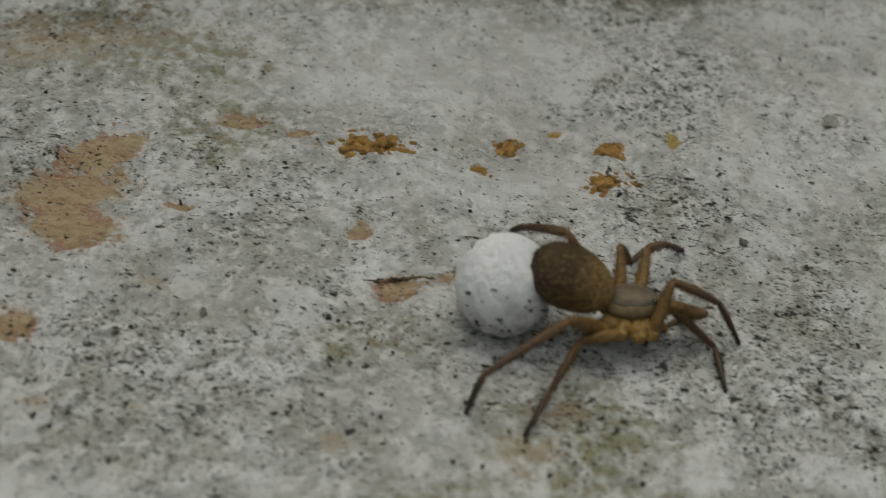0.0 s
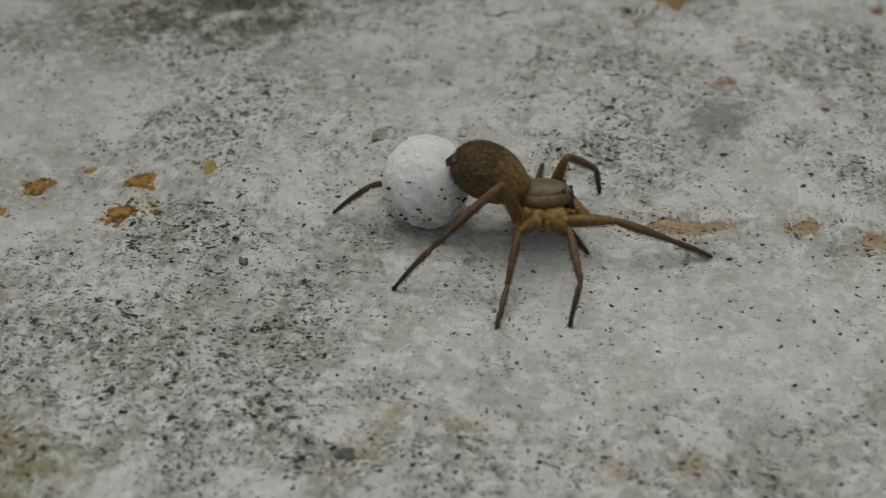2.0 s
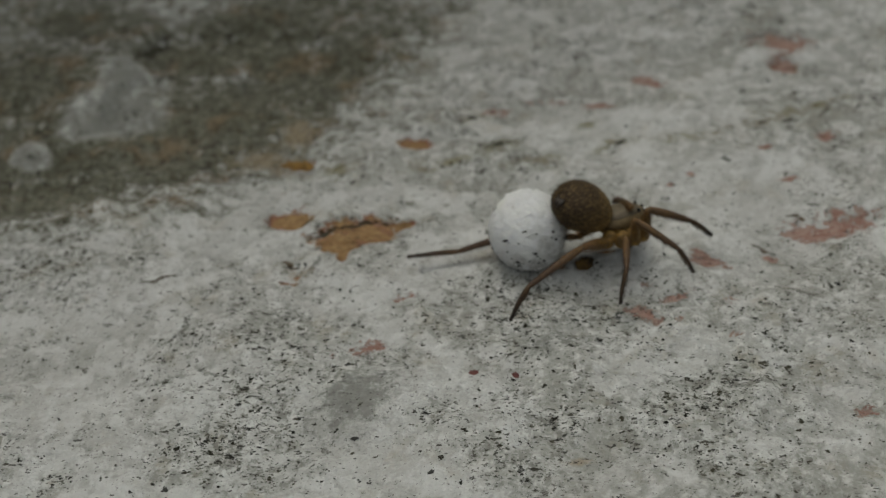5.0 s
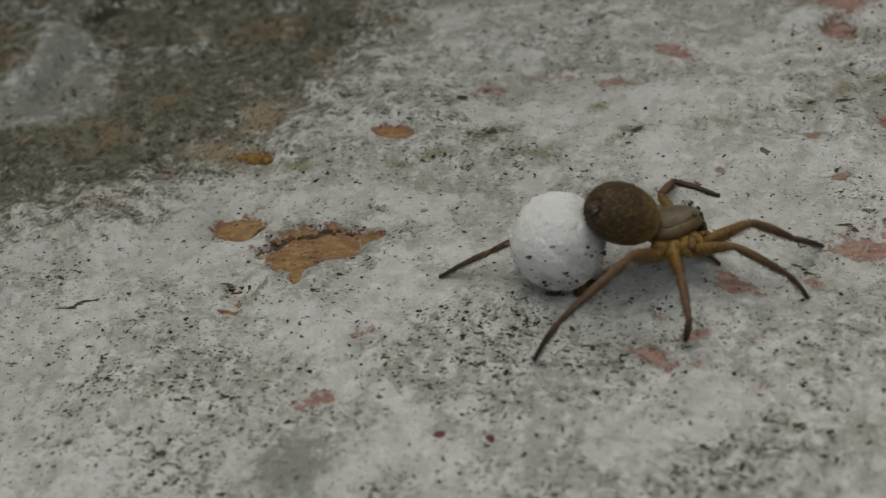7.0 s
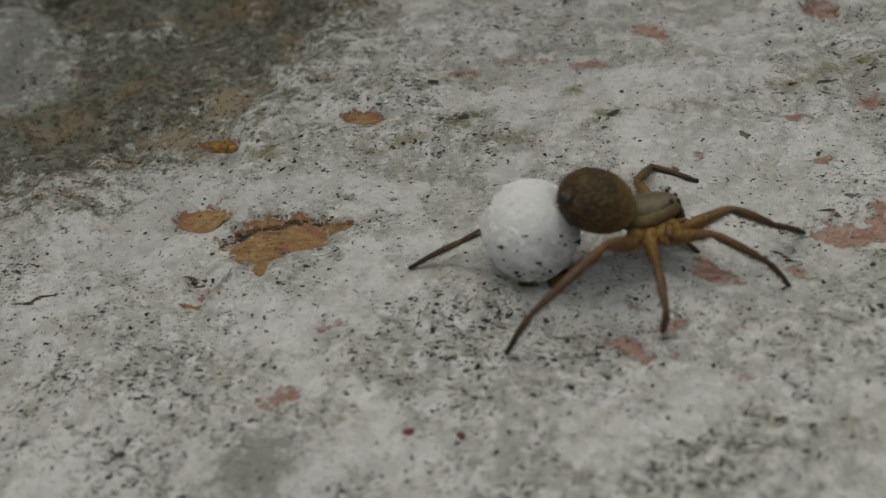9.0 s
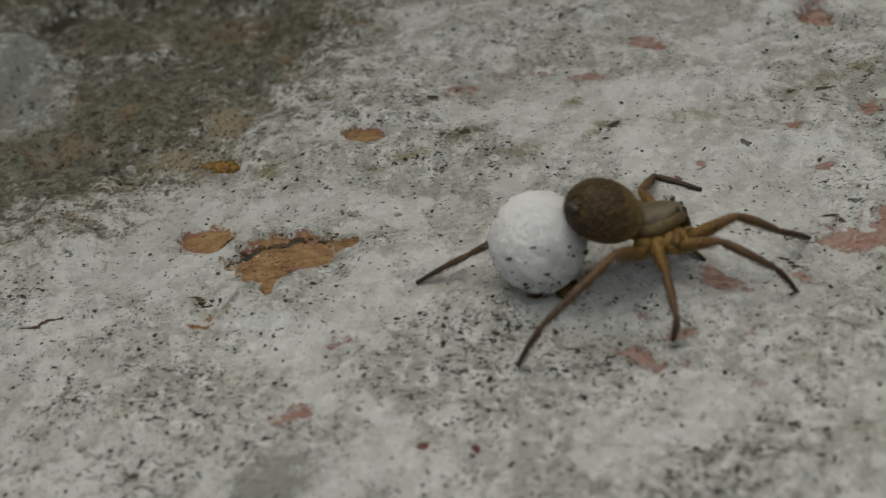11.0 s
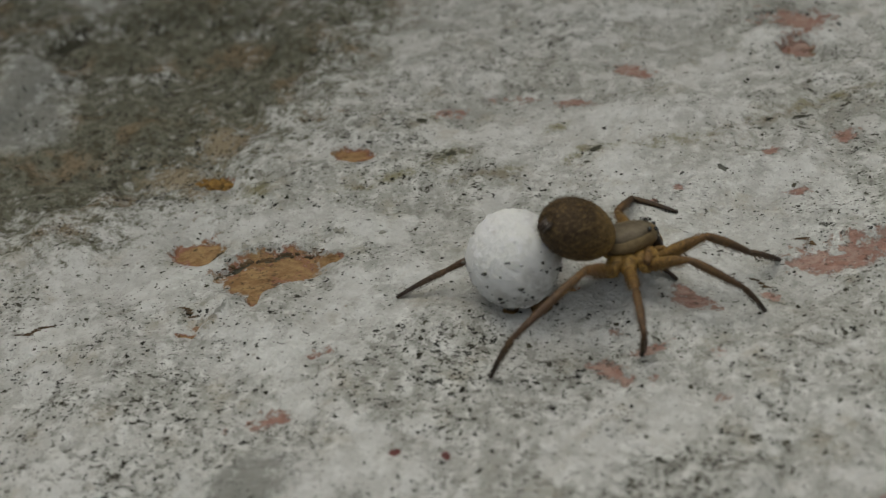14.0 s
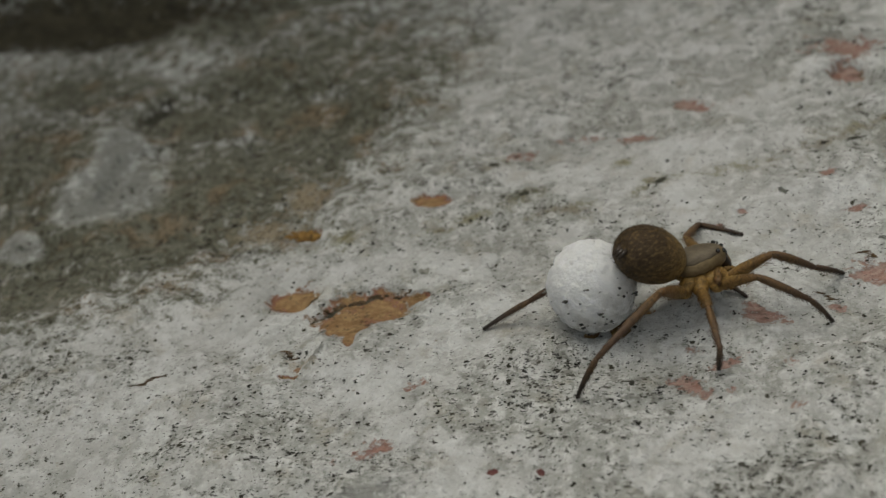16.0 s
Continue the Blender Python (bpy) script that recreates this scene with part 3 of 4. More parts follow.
def axis(lo, hi, step):
    """Even steps from lo to hi, and ever wider ones out to a metre on both sides."""
    grow = 0.5 * 1.45 ** np.arange(20)
    grow = np.cumsum(grow)
    grow = grow[grow < 1100]
    return np.concatenate([lo - grow[::-1], np.arange(lo, hi + step / 2, step), hi + grow])


def make_ground():
    xs, ys = axis(-72, 44, 0.23), axis(-16, 104, 0.24)
    gx, gy = np.meshgrid(xs, ys, indexing="ij")
    nx, ny = gx.shape
    x, y = gx.ravel(), gy.ravel()
    co = np.stack([x, y, height(x, y)], 1) * S
    k = (np.arange(nx - 1)[:, None] * ny + np.arange(ny - 1)).ravel()
    quads = np.stack([k, k + ny, k + ny + 1, k + 1], 1)
    me = bpy.data.meshes.new("ground")
    me.vertices.add(len(co))
    me.vertices.foreach_set("co", co.astype(np.float32).ravel())
    me.loops.add(quads.size)
    me.loops.foreach_set("vertex_index", quads.astype(np.int32).ravel())
    me.polygons.add(len(quads))
    me.polygons.foreach_set("loop_start", np.arange(0, quads.size, 4, dtype=np.int32))
    me.polygons.foreach_set("use_smooth", np.ones(len(quads), bool))
    me.update(calc_edges=True)
    for name, kinds in (("ochre", ("ochre", "pinkO")), ("buff", ("buff",)), ("pink", ("pink", "tanpink")), ("tan", ("tan",)), ("pale", ("pale",)),
                        ("moss", ("moss",)), ("darkred", ("darkred",)), ("hole", ("hole",)), ("grime", ("grime",)), ("clean", ("clean",)), ("dark", ("darkmark",)), ("silt", ("silt",))):
        a = me.attributes.new(name, "FLOAT", "POINT")
        f = field(kinds, x, y)
        if name == "moss":
            f = np.maximum(np.maximum(f, field(("mosslight",), x, y) - 0.55), field(("mossfar",), x, y) - 0.2)
        if name == "pink":
            f = np.maximum(field(("pink",), x, y), field(("tanpink",), x, y) - 0.45)
        a.data.foreach_set("value", f.astype(np.float32))
    # depth of the dips, for the shading mixed into the ground colour
    a = me.attributes.new("hollow", "FLOAT", "POINT")
    a.data.foreach_set("value", (-0.65 * lattice(12, x, y, 5.0) - 0.35 * lattice(13, x, y * 1.3, 1.9)).astype(np.float32))
    me.materials.append(GROUND)
    return tagged(new("ground", me), "weathered whitewashed mortar, pitted with black grime and worn to ochre and red", "ground", kind="structure")


ground = make_ground()


def make_wall():
    """A rough wall added out of view to shade the back of the ledge; the wash turns dark below it."""
    us, vs = np.arange(-150, 190, 1.2), np.arange(-9, 120, 1.6)
    gu, gv = np.meshgrid(us, vs, indexing="ij")
    u, v = gu.ravel(), gv.ravel()
    out = 1.1 * lattice(41, u, v, 11.0) + 0.6 * lattice(42, u, v, 4.0) + 0.3 * lattice(43, u, v, 1.6)
    ax, ay = math.cos(radians(19.7)), math.sin(radians(19.7))
    front = np.stack([-30.7 + u * ax + out * ay, 95.3 + u * ay - out * ax, v], 1)
    back = np.stack([-30.7 + u * ax - 30 * ay, 95.3 + u * ay + 30 * ax, v], 1)
    nu, nv = gu.shape
    k = (np.arange(nu - 1)[:, None] * nv + np.arange(nv - 1)).ravel()
    quads = np.stack([k, k + nv, k + nv + 1, k + 1], 1)
    m = nu * nv
    top = np.arange(nu) * nv + nv - 1
    lid = np.stack([top[:-1], top[1:], top[1:] + m, top[:-1] + m], 1)
    faces = np.concatenate([quads, quads[:, ::-1] + m, lid])
    me = bpy.data.meshes.new("shade_wall")
    me.from_pydata((np.concatenate([front, back]) * S).tolist(), [], faces.tolist())
    me.materials.append(WALL)
    return tagged(new("shade_wall", me), "rough dark mortar foot of the wall behind the ledge", "wall", kind="structure")


make_wall()


def lie(x, y):
    """The ground's height at one place, in millimetres."""
    return float(height(np.array([float(x)]), np.array([float(y)]))[0])


# ---- building blocks ----
def part(name, bm, material, parent=None, label="", at=None):
    """Links a bmesh, drawn in millimetres, as one mesh object under a thing."""
    bmesh.ops.scale(bm, vec=(S, S, S), verts=bm.verts)
    me = bpy.data.meshes.new(name)
    for f in bm.faces:
        f.smooth = True
    bm.to_mesh(me)
    bm.free()
    me.materials.append(material)
    ob = new(name, me)
    ob.parent = parent
    if at is not None:
        ob.matrix_basis = at
    return tagged(ob, label)


def place(x, y, z, rx=0, ry=0, rz=0):
    return pose(x * S, y * S, z * S, rx, ry, rz)


def thing(name, label, category, m, group=""):
    e = new(name)
    e.empty_display_size = 0.002
    e.matrix_basis = m
    return tagged(e, label, category, group)


def lathe(bm, rings, sides=10, m=Matrix()):
    """A closed tube along x through rings of (x, half width, half height, z)."""
    loops = []
    for x, ry, rz, z in rings:
        loops.append([bm.verts.new(m @ Vector((x, ry * math.cos(a), z + rz * math.sin(a)))) for a in (2 * math.pi * k / sides for k in range(sides))])
    for p, q in zip(loops, loops[1:]):
        for k in range(sides):
            bm.faces.new((p[k], q[k], q[(k + 1) % sides], p[(k + 1) % sides]))
    bm.faces.new(loops[0])
    bm.faces.new(loops[-1][::-1])
    return bm


def spike(bm, root, way, length, radius):
    """A thin three-sided hair."""
    way = Vector(way).normalized()
    side = way.orthogonal().normalized()
    other = way.cross(side)
    ring = [bm.verts.new(root + radius * (math.cos(a) * side + math.sin(a) * other)) for a in (0, 2.094, 4.189)]
    tip = bm.verts.new(root + way * length)
    for k in range(3):
        bm.faces.new((ring[k], ring[(k + 1) % 3], tip))


def lump(bm, at, size, detail=2, rough=0.2, seed=0.0, squash=1.0):
    """An uneven stone-like ball."""
    m = Matrix.Translation(at)
    ball = bmesh.ops.create_icosphere(bm, subdivisions=detail, radius=1.0, matrix=Matrix())
    for v in ball["verts"]:
        d = v.co.normalized()
        r = 1 + rough * noise.noise(d * 1.7 + Vector((seed, seed * 2.3, 0))) + 0.5 * rough * noise.noise(d * 4.1 + Vector((0, seed, seed)))
        v.co = m @ Vector((d.x * r * size[0], d.y * r * size[1], d.z * r * size[2] * squash))


# ---- the wolf spider ----
# body frame: origin on the ground under the head shield, x ahead, y to its left
COXA = {"R1": (0.98, -0.95), "R2": (0.42, -1.2), "R3": (-0.4, -1.2), "R4": (-1.2, -1.05),
        "L1": (0.95, 0.85), "L2": (0.4, 1.08), "L3": (-0.4, 1.08), "L4": (-1.2, 0.92)}
LENGTH = {"1": (2.5, 2.9, 2.4), "2": (2.35, 2.7, 2.3), "3": (2.2, 2.5, 2.3), "4": (3.5, 4.25, 2.85)}
COXA_Z = 1.4


def segment(length, r0, r1, swell, spines, seed):
    """One leg segment along x: swollen behind the joint, thin to its end, with bristles."""
    bm = bmesh.new()
    rings = []
    for k in range(9):
        u = k / 8
        r = r0 * (1 - u) + r1 * u + swell * math.sin(math.pi * min(1, u * 1.15)) * (1 - 0.4 * u)
        if k in (0, 8):
            r *= 0.86
        rings.append((u * length, r * 0.92, r, 0.05 * math.sin(math.pi * u)))
    lathe(bm, rings, 9)
    rnd = random.Random(seed)
    for _ in range(spines):
        u, a = rnd.uniform(0.08, 0.97), rnd.uniform(0, 6.283)
        r = (r0 * (1 - u) + r1 * u + swell * math.sin(math.pi * u)) * 0.9
        root = Vector((u * length, r * math.cos(a), r * math.sin(a)))
        long = rnd.random() < 0.03
        spike(bm, root, (0.9, math.cos(a) * 0.8, math.sin(a) * 0.8), 0.34 if long else rnd.uniform(0.07, 0.17), 0.014 if long else 0.011)
    return bm


def make_leg(name, spider):
    f, t, m = LENGTH[name[1]]
    bx, by = COXA[name]
    # hip: a short thick block from under the shield out to the joint
    inner = Vector((bx * 0.42, by * 0.45, 0.28)) - Vector((bx, by, 0))
    turn = Matrix.Translation(inner) @ (-inner).to_track_quat("X", "Z").to_matrix().to_4x4()
    n = inner.length
    bm = bmesh.new()
    lathe(bm, [(-0.1, 0.14, 0.14, 0), (n * 0.1, 0.36, 0.36, 0), (n * 0.45, 0.45, 0.43, 0), (n * 0.72, 0.39, 0.38, 0), (n * 0.8, 0.34, 0.33, 0), (n * 0.92, 0.38, 0.37, 0), (n + 0.12, 0.34, 0.34, 0), (n + 0.3, 0.14, 0.14, 0)], 14, turn)
    hair = random.Random(len(name) + ord(name[0]) + ord(name[1]))
    for _ in range(110):
        a, u = hair.uniform(0, 6.283), hair.uniform(0.3, 1.05)
        spike(bm, turn @ Vector((n * u, 0.36 * math.cos(a), 0.36 * math.sin(a))), turn.to_3x3() @ Vector((0.5, math.cos(a), math.sin(a))), hair.uniform(0.1, 0.22), 0.013)
    seed = sum(map(ord, name))
    leg = part("leg", bm, HONEY, spider, at=place(bx, by, COXA_Z))
    k = {"1": 1.05, "2": 1.0, "3": 0.95, "4": 1.08}[name[1]]
    femur = part("femur", segment(f, 0.25 * k, 0.17 * k, 0.1 * k, 420, seed), AMBER, leg)
    tibia = part("tibia", segment(t, 0.18 * k, 0.135 * k, 0.045 * k, 420, seed + 1), RUSSET, leg)
    tarsus = part("tarsus", segment(m, 0.135 * k, 0.075 * k, 0.02, 360, seed + 2), DUSKY, leg, "dark bristly tip")
    return femur, tibia, tarsus


def make_spider():
    squat = Matrix.Diagonal((0.86, 0.96, 1, 1))
    spider = thing("spider", "brown wolf spider with amber legs carrying a white egg sac", "spider", Matrix())
    # head shield: high and narrow in front, broad behind
    bm = bmesh.new()
    lathe(bm, [(-1.5, 0.2, 0.14, 2.0), (-1.35, 0.56, 0.32, 2.1), (-1.0, 0.84, 0.45, 2.15), (-0.5, 0.95, 0.53, 2.19), (0.0, 0.93, 0.57, 2.23), (0.45, 0.78, 0.58, 2.24),
               (0.85, 0.62, 0.58, 2.22), (1.15, 0.54, 0.52, 2.22), (1.36, 0.44, 0.4, 2.2), (1.44, 0.24, 0.22, 2.18)], 18, squat)
    shield = part("head_shield", bm, CARAPACE, spider, "dark brown shield with a pale grey band")
    bm = bmesh.new()
    lathe(bm, [(-1.38, 0.2, 0.1, 2.26), (-1.0, 0.6, 0.22, 2.41), (-0.5, 0.74, 0.27, 2.51), (0.0, 0.72, 0.3, 2.55), (0.45, 0.62, 0.29, 2.58),
               (0.85, 0.46, 0.24, 2.6), (1.12, 0.36, 0.18, 2.58), (1.25, 0.2, 0.1, 2.54)], 14, squat)
    part("dark_band", bm, BAND, shield, "dark grey-brown band with faint rays")
    bm = bmesh.new()
    lathe(bm, [(-1.1, 0.04, 0.03, 2.58), (-0.5, 0.09, 0.03, 2.73), (0.1, 0.1, 0.03, 2.80), (0.6, 0.1, 0.03, 2.82), (1.0, 0.12, 0.03, 2.78)], 8, squat)
    part("midline", bm, PALE_HAIR, shield, "thin pale line of hair")
    bm = bmesh.new()
    lathe(bm, [(1.0, 0.3, 0.2, 2.42), (1.25, 0.4, 0.28, 2.36), (1.44, 0.3, 0.24, 2.3), (1.5, 0.14, 0.1, 2.28)], 12, squat)
    part("face", bm, BAND, shield, "dark hairy face")
    for x, y, z, r in ((1.36, 0.2, 2.56, 0.13), (1.36, -0.2, 2.56, 0.13), (0.98, 0.36, 2.74, 0.13), (0.98, -0.36, 2.74, 0.13), (1.5, 0.09, 2.36, 0.07), (1.5, -0.09, 2.36, 0.07), (1.47, 0.24, 2.35, 0.06), (1.47, -0.24, 2.35, 0.06)):
        bm = bmesh.new()
        bmesh.ops.create_icosphere(bm, subdivisions=2, radius=r * 0.85, matrix=Matrix.Translation(squat @ Vector((x, y, z))))
        part("eye", bm, EYE, shield)
    # underside
    bm = bmesh.new()
    lathe(bm, [(-1.3, 0.2, 0.14, 1.66), (-0.9, 0.6, 0.34, 1.62), (0, 0.78, 0.42, 1.58), (0.6, 0.62, 0.38, 1.62), (1.1, 0.3, 0.2, 1.7)], 14)
    part("breastplate", bm, HONEY, spider)
    for side in (-1, 1):
        bm = bmesh.new()
        lathe(bm, [(-0.5, 0.14, 0.16, 0), (-0.2, 0.26, 0.27, 0), (0.15, 0.27, 0.27, 0), (0.48, 0.17, 0.17, 0), (0.64, 0.05, 0.06, 0)], 10,
              Matrix.Translation((1.18, side * 0.22, 1.82)) @ Matrix.Rotation(1.25, 4, "Y"))
        part("jaw", bm, JAW, spider, "dark brown jaw")
        bm = bmesh.new()
        for a, b, r in (((0.9, 0.45, 1.6), (1.3, 0.55, 1.7), 0.16), ((1.3, 0.55, 1.7), (1.52, 0.5, 1.5), 0.14), ((1.52, 0.5, 1.5), (1.6, 0.45, 1.1), 0.11)):
            va, vb = Vector((a[0], a[1] * side, a[2])), Vector((b[0], b[1] * side, b[2]))
            d = (vb - va)
            lathe(bm, [(0, r * 0.8, r * 0.8, 0), (d.length * 0.5, r * 1.15, r * 1.15, 0), (d.length, r * 0.8, r * 0.8, 0)], 8, Matrix.Translation(va) @ d.to_track_quat("X", "Z").to_matrix().to_4x4())
        part("feeler", bm, AMBER, spider)
    # abdomen: an egg tilted up at its rear, over the front of the sac
    bm = bmesh.new()
    m = Matrix.Translation((-2.6, 0, 3.37)) @ Matrix.Rotation(radians(33), 4, "Y")
    rings = []
    for k in range(19):
        u = -1 + 2 * k / 18
        r = math.sqrt(max(0, 1 - abs(u) ** 2.05)) * (1 - 0.11 * u)
        rings.append((2.05 * u, max(0.05, 1.42 * r), max(0.05, 1.34 * r), -0.06 * u * u))
    lathe(bm, rings[::-1], 28, m)
    rnd = random.Random(5)
    bm.normal_update()
    shell = [(f.calc_center_median(), f.normal.copy(), f.calc_area()) for f in bm.faces if len(f.verts) == 4]
    back = m.to_3x3() @ Vector((-1, 0, 0))
    for c, nrm, area in shell:
        for _ in range(3):
            at = c + Vector([rnd.uniform(-0.6, 0.6) * area ** 0.5 for _ in range(3)])
            at -= nrm * ((at - c) @ nrm)
            spike(bm, at, nrm * 0.3 + back * 0.9 + Vector([rnd.uniform(-0.35, 0.35) for _ in range(3)]), rnd.uniform(0.1, 0.2), 0.011)
    abdomen = part("abdomen", bm, ABDOMEN, spider, "brown velvety abdomen with fine pale flecks")
    bm = bmesh.new()
    lathe(bm, [(-0.35, 0.12, 0.12, 0), (0, 0.2, 0.2, 0), (0.35, 0.12, 0.12, 0)], 8, Matrix.Translation((-1.35, 0, 2.3)) @ Matrix.Rotation(0.5, 4, "Y"))
    part("waist", bm, CARAPACE, spider)
    for y in (-0.16, 0.0, 0.16):
        bm = bmesh.new()
        lathe(bm, [(0, 0.15, 0.15, 0), (0.3, 0.12, 0.12, 0), (0.6, 0.04, 0.04, 0)], 7, Matrix.Translation((-4.22, y * 1.2, 4.36)) @ Matrix.Rotation(radians(180 - 30), 4, "Y"))
        part("spinneret", bm, JAW, abdomen, "small dark spinneret")
    return spider, abdomen, {n: make_leg(n, spider) for n in COXA}


def make_sac():
    """The egg ball: two felted silk cups with a rim, grit stuck on."""
    sac = thing("egg_sac", "round white silk egg sac speckled with black grit", "egg sac", Matrix())
    bm = bmesh.new()
    bmesh.ops.create_icosphere(bm, subdivisions=5, radius=2.16, matrix=Matrix())
    def skin(d):
        r = 2.16 + 0.07 * noise.noise(d * 1.5) + 0.045 * noise.noise(d * 4.0 + Vector((3, 1, 0))) + 0.085 * noise.noise(d * 7.0) + 0.045 * noise.noise(d * 17.0)
        r += 0.05 * math.exp(-((d.z + 0.12 + 0.08 * noise.noise(d * 2.2)) / 0.035) ** 2)
        return r

    for v in bm.verts:
        d = v.co.normalized()
        v.co = d * skin(d)
        v.co = Vector((v.co.x * 0.97, v.co.y * 0.97, v.co.z * 1.07))
    rnd = random.Random(21)
    for _ in range(700):
        d = Vector([rnd.gauss(0, 1) for _ in range(3)]).normalized()
        spike(bm, d * 2.14, d * 0.5 + Vector([rnd.uniform(-1, 1) for _ in range(3)]), rnd.uniform(0.12, 0.3), 0.012)
    part("silk_ball", bm, SILK, sac)
    for k in range(130):
        a, h = rnd.uniform(0, 6.283), rnd.uniform(-0.85, 0.97)
        d = Vector((math.cos(a) * math.sqrt(1 - h * h), math.sin(a) * math.sqrt(1 - h * h), h))
        s = rnd.choice((0.025, 0.03, 0.035, 0.04, 0.05, 0.07, 0.085))
        bm = bmesh.new()
        lump(bm, d * (0.99 * skin(d) + 0.02), (s * rnd.uniform(0.8, 2.2), s, s * 0.8), 1, 0.9, k * 1.7)
        part("grain", bm, BLACK if k % 4 else GRIT, sac)
    bm = bmesh.new()
    for k in range(40):
        d = Vector((rnd.uniform(0.55, 0.8), rnd.uniform(-0.35, 0.35), rnd.uniform(0.45, 0.75))).normalized()
        spike(bm, d * 2.05, Vector((0.6, 0, 0.7)) - 0.4 * d + Vector((0, rnd.uniform(-.3, .3), 0)), rnd.uniform(0.3, 0.7), 0.012)
    part("silk_threads", bm, BLACK, sac, "dark tuft of threads at the spinnerets")
    return sac


spider, ABDOMEN_PART, LEGS = make_spider()
egg_sac = make_sac()

# ---- loose things on the wash ----
def pebble(x, y, size, material, label, seed, flat=0.7):
    bm = bmesh.new()
    lump(bm, (0, 0, size[1] * flat * 0.4), (size[0] * 0.85, size[1] * 0.8, size[1] * flat * 0.75), 2, 0.85, seed)
    return tagged(part("grit_grain", bm, material, at=place(x, y, lie(x, y) - 0.04, 0, 0, seed * 53)), label, "grit", "loose grit grains")


def tuft(x, y, a, b, turn, material, dark, seed):
    """A ragged crust of lichen: a low mat of crumbs, darker at one end."""
    a, b = a * 1.2, b * 1.3
    t = thing("lichen_tuft", "ragged ochre lichen crust stuck to the whitewash", "lichen", place(x, y, lie(x, y) + 0.12, 0, 0, turn), "lichen crusts")
    rnd = random.Random(seed)
    for name, mat, count, off in (("crust", material, 120, 0.1), ("dark_crust", dark, 50, -0.35)):
        bm = bmesh.new()
        for k in range(count):
            u, v = rnd.gauss(off, 0.48), rnd.gauss(0, 0.5)
            s = rnd.uniform(0.05, 0.14) * (b / 0.4) ** 0.5
            tall = rnd.uniform(0.5, 1.6) * math.exp(-u * u - v * v)
            at = Vector((u * a, v * b, s * 0.3 + tall * 0.12))
            lump(bm, at, (s * rnd.uniform(1, 1.8), s, s * (0.4 + tall)), 1, 0.6, seed + k * 0.77)
            for _ in range(4):
                way = Vector((rnd.gauss(0, 1), rnd.gauss(0, 1), abs(rnd.gauss(0.6, 0.5))))
                spike(bm, at, way, s * rnd.uniform(1.2, 3.0), 0.02)
        part(name, bm, mat, t, "dark brown crumbs" if name == "dark_crust" else "")
    return t


tuft(-47.4, 16.8, 1.64, 0.85, -171, LICHEN, LICHEN_DARK, 1)
tuft(-41.2, 18.8, 0.85, 0.65, -135, LICHEN, LICHEN_DARK, 2)
tuft(-42.3, 16.6, 0.56, 0.34, -175, LICHEN, LICHEN, 3)
tuft(-38.7, 20.5, 0.31, 0.28, -162, LICHEN, YELLOW, 4)
tuft(-35.8, 19.9, 0.77, 0.67, -165, LICHEN, LICHEN_DARK, 5)
tuft(-32.7, 21.3, 0.73, 0.36, 99, YELLOW, YELLOW, 6)
tuft(-36.0, 17.2, 1.02, 0.62, -166, LICHEN, LICHEN_DARK, 7)
tuft(-12.6, 49.4, 0.85, 0.32, 168, LICHEN, LICHEN_DARK, 9)
tuft(4.7, 39.2, 0.45, 0.33, -132, LICHEN_DARK, CRUST, 10)
for n, (x, y, a, b) in enumerate(((-29.3, 14.2, 0.26, 0.3), (-33.0, 5.2, 0.3, 0.24), (-26.4, 5.0, 0.24, 0.22), (-25.6, 4.7, 0.2, 0.18), (-52.9, 4.2, 0.34, 0.22), (-51.7, -1.0, 0.3, 0.25),
                                  (-45.6, -0.9, 0.25, 0.2), (-26.8, 30.5, 0.24, 0.14), (-15.1, 22.0, 0.24, 0.14), (-6.5, 25.5, 0.22, 0.16), (-2.6, 23.2, 0.2, 0.15), (-37.6, 37.1, 0.3, 0.18))):
    pebble(x, y, (a, b), GRIT if n in (0, 4, 5) else BLACK, "small dark grain of grit on the whitewash", n + 1.3)
pebble(-22.4, 2.9, (0.5, 0.36), GRIT, "dark rounded grain in a rusty hollow", 31.0, 0.6)
pebble(13.2, 49.0, (0.3, 0.26), GRIT, "dark brown flat grain on the whitewash", 33.0, 0.3)
pebble(-24.1, 25.0, (0.95, 0.75), CHIP, "flat greyish translucent stone chip", 35.0, 0.1)
pebble(-5.5, 44.9, (0.5, 0.34), CHIP, "small flat grey stone chip", 36.0, 0.1)
pebble(-3.6, 44.7, (0.45, 0.3), CHIP, "small flat grey stone chip", 37.0, 0.1)


def cleft(points, width, label):
    """A jagged black-brown line of crumbs along a bared place or a crack."""
    bm = bmesh.new()
    cx, cy = points[0]
    base = lie(cx, cy)
    rnd = random.Random(int(1000 * abs(cx)) + len(points))
    for n in range(44):
        u = rnd.random() * (len(points) - 1.001)
        k = int(u)
        (x0, y0), (x1, y1) = points[k], points[k + 1]
        w = width * (0.35 + 0.6 * math.sin(math.pi * u / (len(points) - 1))) * rnd.uniform(0.35, 1.2)
        x = x0 + (x1 - x0) * (u - k) + rnd.gauss(0, 0.05)
        y = y0 + (y1 - y0) * (u - k) + rnd.gauss(0, 0.35 * width)
        lump(bm, (x - cx, y - cy, lie(x, y) - base + w * 0.1), (rnd.uniform(0.06, 0.24), w * 0.8, w * 0.3), 1, 0.9, n * 1.9)
    return tagged(part("paint_edge", bm, CRUST, at=place(cx, cy, base)), label, "paint flake", "lifted paint edges")


